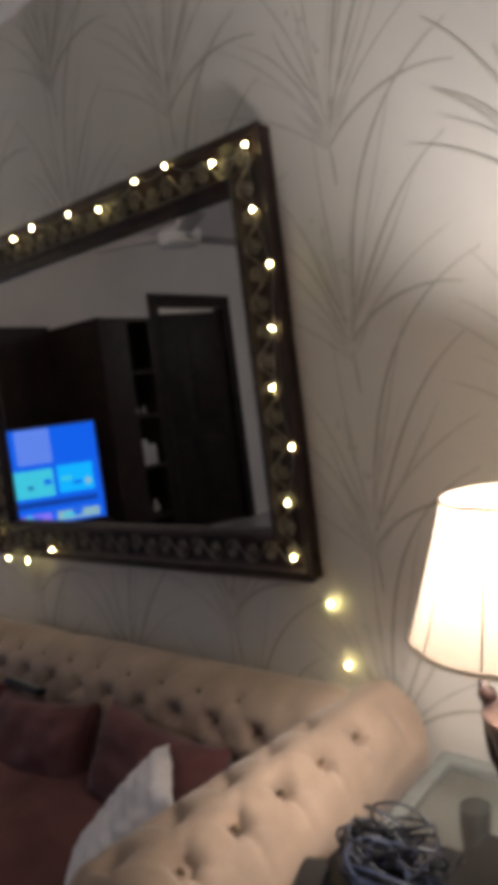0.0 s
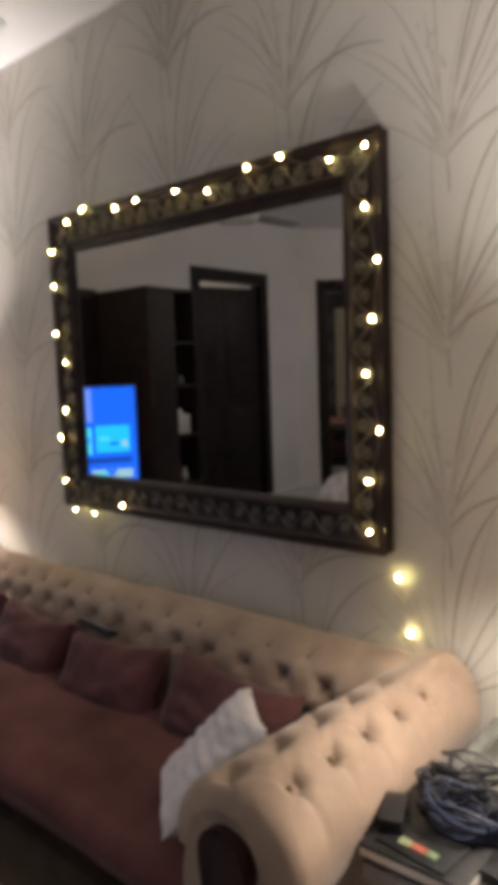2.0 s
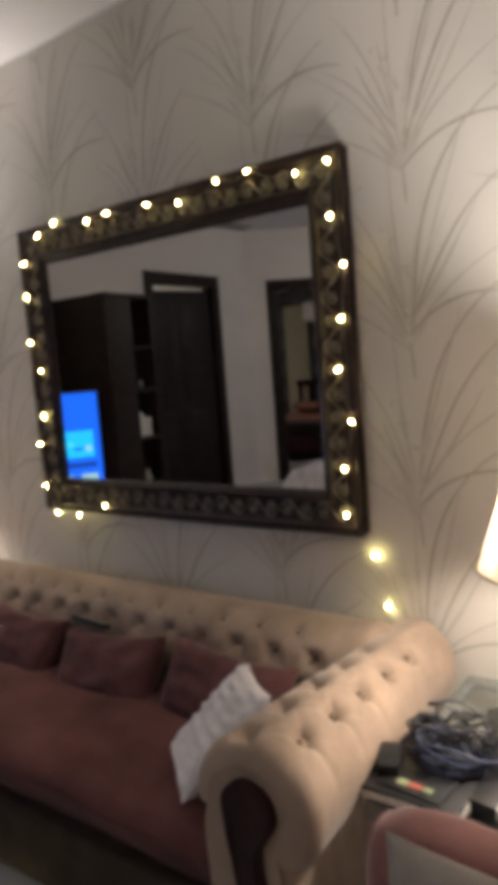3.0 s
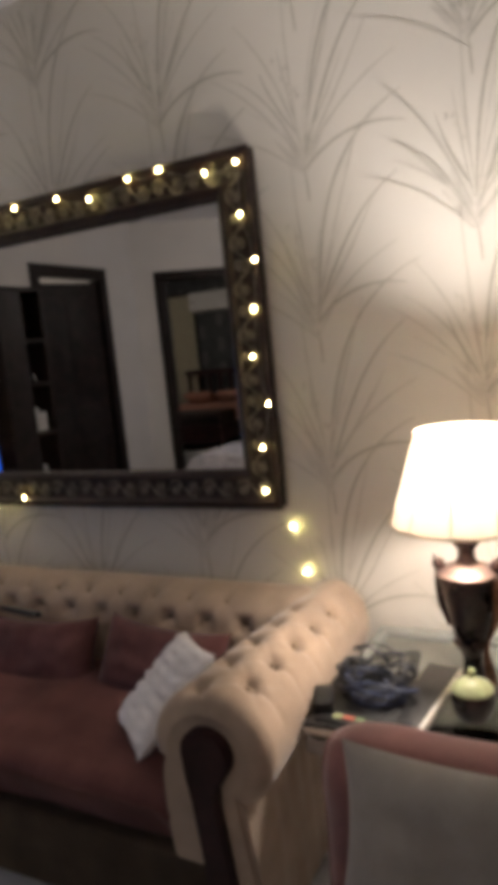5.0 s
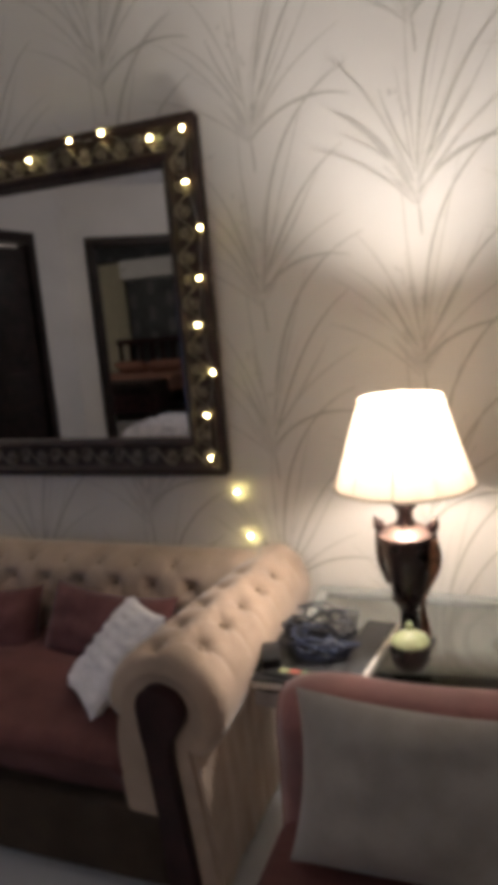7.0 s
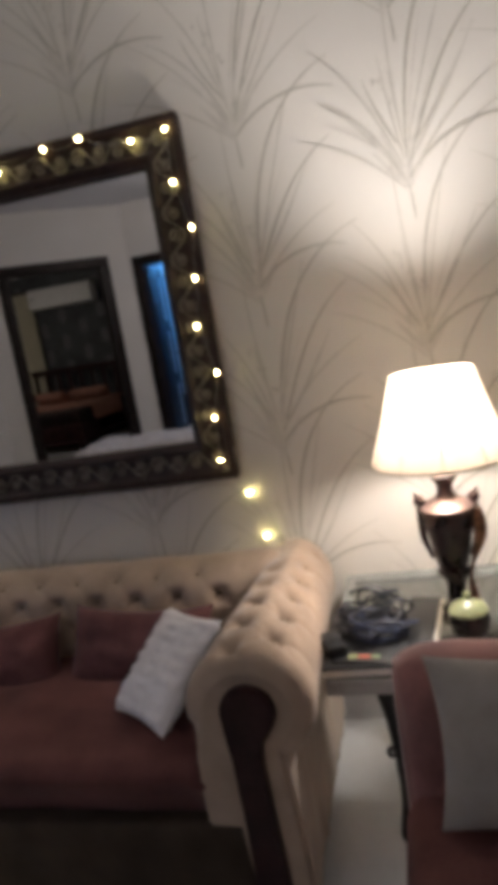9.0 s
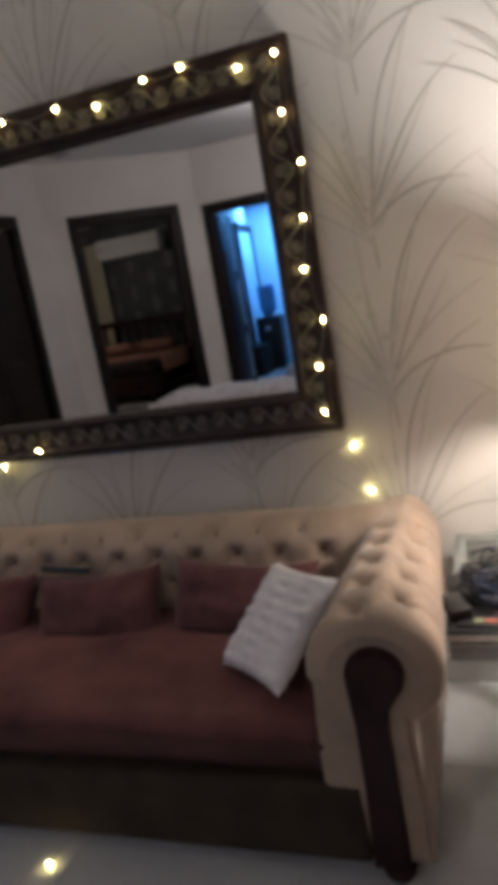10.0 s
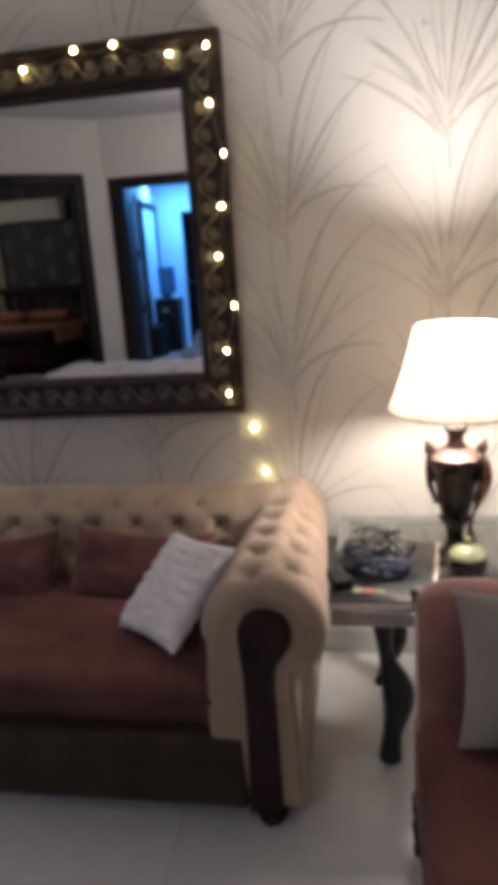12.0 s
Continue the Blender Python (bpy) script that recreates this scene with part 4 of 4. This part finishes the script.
def chair_back_fn(u, v):
    """Closed section of the padded back, rolled at the top, swept across the chair's width."""
    a = v * 2 * math.pi
    w = min(u, 1 - u) * (CX1 - CX0)
    k = math.sqrt(max(0.0, 1 - (1 - min(1, w / 0.065)) ** 2))
    hz, hy = 0.205, 0.058
    sy, sz = math.cos(a), math.sin(a)
    y = hy * math.copysign(abs(sy) ** 0.75, sy) * (0.25 + 0.75 * k)
    z = hz * math.copysign(abs(sz) ** 0.45, sz) * (0.82 + 0.18 * k if sz > 0 else 1.0)
    rollb = (0.036 if sy < 0 else 0.014) * math.exp(-((z - 0.15) / 0.06) ** 2) * k
    y += math.copysign(rollb, sy) if abs(sy) > 0.05 else 0
    n = 0.004 * noise.noise(Vector((u * 6, y * 10, z * 8)))
    return (CX0 + (CX1 - CX0) * u, 1.252 + y + n + 0.10 * z, 0.528 + z + n)


bm = grid_bm(60, 48, chair_back_fn, wrap=True)
bm.faces.new([v for v in bm.verts][:48])
bm.faces.new([v for v in bm.verts][-48:])
bmesh.ops.recalc_face_normals(bm, faces=bm.faces)
part("backrest", bm, M_ROSE, chair)
for u0 in (0.0, 1.0):
    pts = []
    for k in range(49):
        p = Vector(chair_back_fn(0.012 if u0 < 0.5 else 0.988, (k % 48) / 48))
        pts.append(p)
    part("piping", tube(pts, 0.0028, 6), M_ROSE, chair)


def chair_seat_fn(u, v):
    x, y = CX0 - 0.004 + (CX1 - CX0 + 0.008) * u, 0.58 + 0.62 * v
    e = min(u * 0.67, (1 - u) * 0.67, v * 0.62 + 0.0, 1.0)
    r = 0.05
    z = 0.500 + 0.014 * math.sin(math.pi * u) * math.sin(math.pi * v)
    if e < r:
        z -= r - math.sqrt(max(0, r * r - (r - e) ** 2))
    z += 0.004 * noise.noise(Vector((x * 7, y * 7, 3.0)))
    return (x, y, z)


part("seat", grid_bm(50, 50, chair_seat_fn), M_COVER, chair, "rust velvet seat")
part("seat_frame", box(CX0 - 0.002, CX1 + 0.002, 0.582, 1.29, 0.24, 0.452, 0.02, 3), M_COVER, chair)
for x, y, tilt in ((CX0 + 0.015, 1.385, 22), (CX1 - 0.015, 1.385, 22), (CX0 + 0.03, 0.62, 0), (CX1 - 0.03, 0.62, 0)):
    part("leg", lathe([(0.013, 0.0), (0.016, 0.02), (0.013, 0.03), (0.017, 0.09), (0.022, 0.13), (0.015, 0.15), (0.020, 0.18), (0.023, 0.25)], 16), M_WOOD, chair).matrix_local = pose(x, y, 0, tilt, 0, 0)
gc = thing("cushion", "plain grey linen cushion leaning on the rose chair", "cushion", pose(0.462, 1.140, 0.640, -20, 0, 0))
part("cover", pillow(0.49, 0.268, 0.11, 12.0, 0.008, 34), M_GREYC, gc)

# ---- what the mirror shows: television, wall unit, divan, fan ----
a0, a1 = Vector((-3.47, 0.37, 0)), Vector((-4.16, 1.30, 0))
ang = math.degrees(math.atan2(a1.y - a0.y, a1.x - a0.x))
tv = thing("television", "large flat television switched on with a blue menu", "television", pose(a0.x, a0.y, 0, 0, 0, ang) @ Matrix.Diagonal((1, 1, 1, 1)))
TW = 1.18
part("case", box(-0.015, TW + 0.015, 0.002, 0.045, 0.575, 1.300, 0.006), M_PLASTIC, tv)
screen = part("screen", box(0, TW, -0.003, 0.001, 0.590, 1.285), G_SCREEN, tv, "glowing blue menu screen", smooth=False)
TILES = [(0.32, 0.56, 1.03, 1.28, G_SKY), (0.78, 1.17, 1.11, 1.15, G_NAVY), (0.05, 0.30, 0.80, 1.00, G_CYAN), (0.33, 0.60, 0.79, 0.99, G_MINT),
         (0.64, 0.90, 0.80, 1.00, G_CYAN), (0.93, 1.15, 0.80, 1.00, G_MINT), (0.04, 1.14, 0.72, 0.76, G_NAVY), (0.04, 0.34, 0.605, 0.67, G_PALE), (0.38, 0.66, 0.605, 0.67, G_VIOLET), (0.70, 1.14, 0.605, 0.67, G_PALE)]
for x0, x1, z0, z1, g in TILES:
    part("menu_tile", box(x0, x1, -0.006, -0.0032, z0, z1), g, screen, smooth=False)
random.seed(8)
for k, (x, z) in enumerate([(0.05 + 0.275 * q, 0.83) for q in range(4)] + [(0.07 + 0.36 * q, 0.618) for q in range(3)]):
    for q in range(3):
        w, h = random.uniform(0.03, 0.08), random.uniform(0.02, 0.06)
        px, pz = x + 0.02 + 0.065 * q, z + random.uniform(0.0, 0.09 if z > 0.7 else 0.01)
        part("menu_icon", box(px, px + w, -0.0075, -0.0062, pz, pz + min(h, 0.045)), (G_PALE, G_SCREEN, G_MINT, G_NAVY)[(k + q) % 4], screen, smooth=False)
part("stand", box(TW / 2 - 0.25, TW / 2 + 0.25, -0.05, 0.18, 0.55, 0.577, 0.006), M_PLASTIC, tv)
console = thing("tv_console", "low dark wooden television console", "console", pose(a0.x, a0.y, 0, 0, 0, ang))
part("top", box(-0.05, TW - 0.1, -0.02, 0.34, 0.52, 0.55, 0.005), M_WOOD, console)
part("body", box(-0.03, TW - 0.12, 0.0, 0.32, 0.06, 0.52, 0.004), M_WOOD, console)
for k in range(3):
    d = part("door", box(0.0 + 0.345 * k, 0.33 + 0.345 * k, -0.016, -0.002, 0.08, 0.50, 0.004), M_DOOR, console)
    part("handle", box(0.15 + 0.345 * k, 0.18 + 0.345 * k, -0.03, -0.016, 0.42, 0.44, 0.003), M_CHROME, d)

unit = thing("wall_unit", "tall dark wooden wall unit with open side shelves", "cabinet")
part("body", box(-4.275, -4.02, 0.24, 2.0, 0.0, 2.06, 0.006), M_DOOR, unit)
part("side_panel", box(-4.275, -3.42, 0.20, 0.235, 0.0, 2.035, 0.004), M_DOOR, unit)
part("side_panel", box(-4.275, -3.50, -0.36, -0.325, 0.0, 2.035, 0.004), M_DOOR, unit)
part("back_panel", box(-4.27, -4.24, -0.325, 0.20, 0.0, 2.03), M_DOOR, unit)
part("top_panel", box(-4.275, -3.46, -0.325, 0.20, 2.005, 2.035, 0.004), M_DOOR, unit)
for z in (0.05, 0.45, 0.85, 1.25, 1.60):
    part("shelf", box(-4.24, -3.47, -0.325, 0.20, z, z + 0.025, 0.003), M_DOOR, unit)
part("cabinet_door", box(-3.468, -3.45, -0.06, 0.198, 0.03, 2.0, 0.004), M_DOOR, unit)
for k in range(3):
    part("cabinet_door", box(-4.02, -4.00, 0.25 + 0.58 * k, 0.81 + 0.58 * k, 0.04, 2.03, 0.004), M_DOOR, unit)
for name, label, cat, y, z, s, mt in (("vase", "small white vase on the open shelf", "vase", -0.16, 1.275, 0.7, M_WHITE), ("figurine", "small pale ornament on the open shelf", "ornament", -0.25, 1.275, 0.5, M_CHROME),
                                      ("box", "white box standing on the open shelf", "box", -0.15, 0.875, 0.9, M_WHITE), ("box", "small white carton on the open shelf", "box", -0.26, 0.875, 0.7, M_WHITE),
                                      ("vase", "slim pale vase on the lower shelf", "vase", -0.24, 0.475, 0.7, M_WHITE)):
    o = thing(name, label, cat, pose(-3.60, y, z))
    if name == "box":
        part("carton", box(-0.06 * s, 0.06 * s, -0.05 * s, 0.05 * s, 0, 0.22 * s, 0.004), mt, o)
        part("flap", box(-0.058 * s, 0.058 * s, -0.048 * s, 0.048 * s, 0.22 * s, 0.224 * s, 0.001), mt, o)
    else:
        part("body", lathe([(0.022 * s, 0), (0.04 * s, 0.03 * s), (0.045 * s, 0.07 * s), (0.022 * s, 0.12 * s), (0.018 * s, 0.15 * s), (0.026 * s, 0.165 * s)], 18), mt, o)

divan = thing("divan", "low divan covered with a white floral quilt", "divan")
part("base", box(-2.38, -0.55, -1.25, -0.50, 0.0, 0.40, 0.02), M_WOOD, divan)


def quilt_fn(u, v):
    x, y = -2.46 + 1.98 * u, -1.32 + 0.88 * v
    e = min(u * 1.98, (1 - u) * 1.98, v * 0.88, (1 - v) * 0.88)
    z = 0.575 + 0.022 * noise.noise(Vector((x * 4, y * 4, 0))) + 0.010 * noise.noise(Vector((x * 13, y * 13, 4)))
    if e < 0.16:
        z -= (1 - math.sqrt(max(0, 1 - (1 - e / 0.16) ** 2))) * 0.45
    return (x, y, z)


part("quilt", grid_bm(110, 60, quilt_fn), M_QUILT, divan, "white floral quilt")

fan = thing("ceiling_fan", "white ceiling fan at rest under the ceiling", "ceiling fan", pose(-2.62, 0.10, HC - 0.325, 0, 0, 20))
part("canopy", lathe([(0.012, 0.225), (0.05, 0.295), (0.06, 0.325)], 24), M_WHITE, fan)
part("rod", lathe([(0.012, -0.14), (0.012, 0.24)], 12), M_WHITE, fan)
part("motor", lathe([(0.05, -0.255), (0.13, -0.245), (0.145, -0.215), (0.145, -0.165), (0.11, -0.14), (0.03, -0.135)], 32), M_WHITE, fan)
blade = box(0.16, 0.60, -0.055, 0.055, -0.006, 0.0, 0.003)
bmesh.ops.transform(blade, matrix=pose(0, 0, 0, 9, 0, 0), verts=blade.verts)
blade_me = mesh_of("blade", blade, M_GREYM)
for k in range(3):
    part("blade", blade_me, None, fan).matrix_local = pose(0, 0, -0.19, 0, 0, 120 * k + 15)
# ceiling fitting added above the fill lamp; the mirror doesn't show it
cl = thing("unseen_ceiling_light", "unseen flush ceiling light added over the room", "ceiling light", pose(-1.3, -2.2, HC))
part("base", lathe([(0.14, -0.03), (0.15, -0.02), (0.15, 0.0)], 32), M_WHITE, cl)
part("rim", lathe([(0.135, -0.062), (0.15, -0.058), (0.15, -0.03)], 32, closed=True), M_WHITE, cl)
spot = thing("downlight", "small unlit round ceiling downlight", "ceiling light", pose(-1.76, 2.01, HN))
part("ring", lathe([(0.030, -0.004), (0.045, -0.010), (0.055, -0.006), (0.058, 0.0)], 28), M_WHITE, spot)
part("lens", lathe([(0.004, -0.006), (0.032, -0.005)], 24), M_GREYM, spot)

# bedroom seen through the second door
ac = thing("air_conditioner", "white split air conditioner high on the dark bedroom wall", "air conditioner", pose(-4.95, -6.24, 2.06))
part("body", box(-0.55, 0.55, 0.0, 0.22, 0.0, 0.31, 0.035, 4), M_WHITE, ac)
part("flap", box(-0.46, 0.46, 0.205, 0.226, 0.02, 0.075, 0.004), M_WHITE, ac)
part("badge", box(-0.50, -0.44, 0.22, 0.224, 0.15, 0.18), M_GREYM, ac, smooth=False)
motif = bmesh.new()
for i in range(9):
    for k in range(5):
        cx, cz = -6.1 + 0.34 * i, 0.45 + 0.42 * k + (0.21 if i % 2 else 0)
        pts = [(cx + 0.075 * math.sin(2 * math.pi * q / 14) * (1 + 0.2 * math.cos(6 * math.pi * q / 7)), -6.2385, cz + 0.13 * math.cos(2 * math.pi * q / 14)) for q in range(14)]
        motif.faces.new([motif.verts.new(p) for p in pts])
structure("wallpaper_motif", motif, M_MOTIF, "pale leaf motifs printed on dark wallpaper", "wallpaper")


def curtain_fn(u, v):
    return (-5.96 + 0.46 * u, -6.17 + 0.03 * math.sin(u * 40) + 0.01 * math.sin(u * 17 + v * 2), 0.25 + 2.1 * v)


curt = thing("curtain", "pale cream hanging curtain in the bedroom", "curtain")
part("cloth", grid_bm(90, 10, curtain_fn), M_CURTAIN, curt)
part("rail", tube([(-6.2, -6.18, 2.37), (-5.8, -6.18, 2.37), (-5.5, -6.18, 2.37)], 0.014), M_WOOD, curt)
bed = thing("bed", "dark wooden bed with a slatted headboard and dark bedding", "bed")
part("headboard_rail", box(-5.75, -4.10, -6.15, -6.09, 1.02, 1.10, 0.01), M_WOOD, bed)
part("headboard_rail", box(-5.75, -4.10, -6.15, -6.09, 0.45, 0.52, 0.01), M_WOOD, bed)
for k in range(9):
    part("slat", box(-5.72 + 0.198 * k, -5.67 + 0.198 * k, -6.14, -6.10, 0.52, 1.02, 0.006), M_WOOD, bed)
part("bed_frame", box(-5.72, -4.12, -6.09, -4.25, 0.12, 0.38, 0.02), M_WOOD, bed)
part("mattress", box(-5.68, -4.16, -6.06, -4.30, 0.38, 0.56, 0.05, 4), M_DOOR, bed, "dark brown mattress cover")
part("coverlet", box(-5.69, -4.15, -6.0, -4.75, 0.545, 0.585, 0.018, 3), M_PEACH, bed, "peach patterned coverlet")
part("coverlet_drape", box(-4.165, -4.12, -5.7, -4.75, 0.18, 0.565, 0.018, 3), M_PEACH, bed)
for x, y in ((-5.65, -4.35), (-4.2, -4.35), (-5.65, -6.1), (-4.2, -6.1)):
    part("leg", box(x - 0.035, x + 0.035, y - 0.035, y + 0.035, 0, 0.13, 0.005), M_WOOD, bed)
for x, y, rz, sd in ((-5.25, -5.75, 10, 2.0), (-4.60, -5.7, -12, 5.0)):
    p = thing("pillow", "peach patterned pillow lying on the bed", "pillow", pose(x, y, 0.64, -60, 0, rz), "bed pillows")
    part("cover", pillow(0.62, 0.40, 0.16, sd, n=18), M_PEACH, p)

# blue-lit room seen through the third door
disp = thing("water_dispenser", "dark water dispenser with a blue bottle on top", "water dispenser", pose(-2.93, -6.30, 0))
part("body", box(-0.19, 0.19, -0.16, 0.16, 0.0, 0.80, 0.02), M_PLASTIC, disp)
part("bottle", lathe([(0.05, 0.80), (0.06, 0.83), (0.13, 0.90), (0.135, 1.24), (0.12, 1.27), (0.02, 1.28)], 28), M_WATER, disp, "translucent blue bottle")
part("tap", box(-0.05, 0.05, 0.16, 0.20, 0.60, 0.66, 0.006), M_CHROME, disp)
cup = thing("cupboard", "dark low cupboard in the blue-lit room", "cupboard", pose(-3.02, -5.72, 0))
part("body", box(-0.10, 0.13, -0.30, 0.25, 0.0, 0.44, 0.008), M_DOOR, cup)
part("door", box(-0.09, 0.12, 0.25, 0.268, 0.04, 0.42, 0.005), M_DOOR, cup)
inner = thing("door_4", "dark inner door of the blue-lit room standing open", "door", pose(-2.40, -6.2, 0), kind="structure")
part("leaf", box(-0.20, 0.40, -0.04, 0.0, 0.0, 2.04, 0.004), M_DOOR, inner)
part("handle", tube([(-0.14, 0.0, 1.02), (-0.14, 0.045, 1.02), (-0.03, 0.05, 1.02)], 0.010), M_CHROME, inner, "chrome lever handle")
pale = thing("door_5", "pale painted door in a dark frame in the blue-lit room", "door", pose(-3.0, -4.08, 0, 0, 0, -97), kind="structure")
part("leaf", box(2.06, 3.22, 0.051, 0.070, 0.03, 2.14, 0.004), M_BLUEW, pale)
for x0, x1, z0, z1 in ((1.96, 2.055, 0, 2.145), (3.225, 3.32, 0, 2.145), (1.96, 3.32, 2.146, 2.24)):
    part("frame", box(x0, x1, 0.051, 0.095, z0, z1, 0.005), M_DOOR, pale)
random.seed(21)
for x, y, r, h in ((-2.31, -5.06, 0.15, 0.20), (-2.19, -5.22, 0.13, 0.38)):
    bag = thing("plastic_bag", "crumpled pale plastic bag standing on the tiled floor", "bag", pose(x, y, 0), "pale bags")
    bm = bmesh.new()
    bmesh.ops.create_icosphere(bm, subdivisions=4, radius=1.0)
    for v in bm.verts:
        k = 1 + 0.30 * noise.noise(v.co * 2.6 + Vector((x * 9, 0, 0))) + 0.12 * noise.noise(v.co * 7)
        v.co = Vector((v.co.x * r * k, v.co.y * r * k, max(0.0, h / 2 + v.co.z * h / 2 * k)))
    part("sack", bm, M_WHITE, bag)
    part("knot", lathe([(0.012, 0.0), (0.02, 0.02), (0.012, 0.035), (0.03, 0.06)], 10), M_WHITE, bag).matrix_local = pose(0, 0, h * 0.97)
tube_l = thing("tube_light", "glowing blue-white tube light on the far ceiling", "ceiling light", pose(-2.75, -6.75, HR))
part("housing", box(-0.5, 0.5, -0.08, 0.08, -0.04, 0.0, 0.006), M_WHITE, tube_l)

# ---- floor tiles ----
tile = bmesh.new()
add_box(tile, 0.0015, 0.5985, 0.0015, 0.5985, -0.004, 0.0, 0.0012, 1)
tile_me = mesh_of("tile", tile, M_TILE, smooth=False)
floor = bpy.data.objects["floor"]
for i in range(-8, 5):
    for k in range(-7, 4):
        x, y = -0.40 + 0.6 * i, 0.02 + 0.6 * k
        if x + 0.6 > X0 - 0.6 and x < X1 and y < YN:
            t = part("tile", tile_me, None, floor)
            t.location = (x, y, 0)
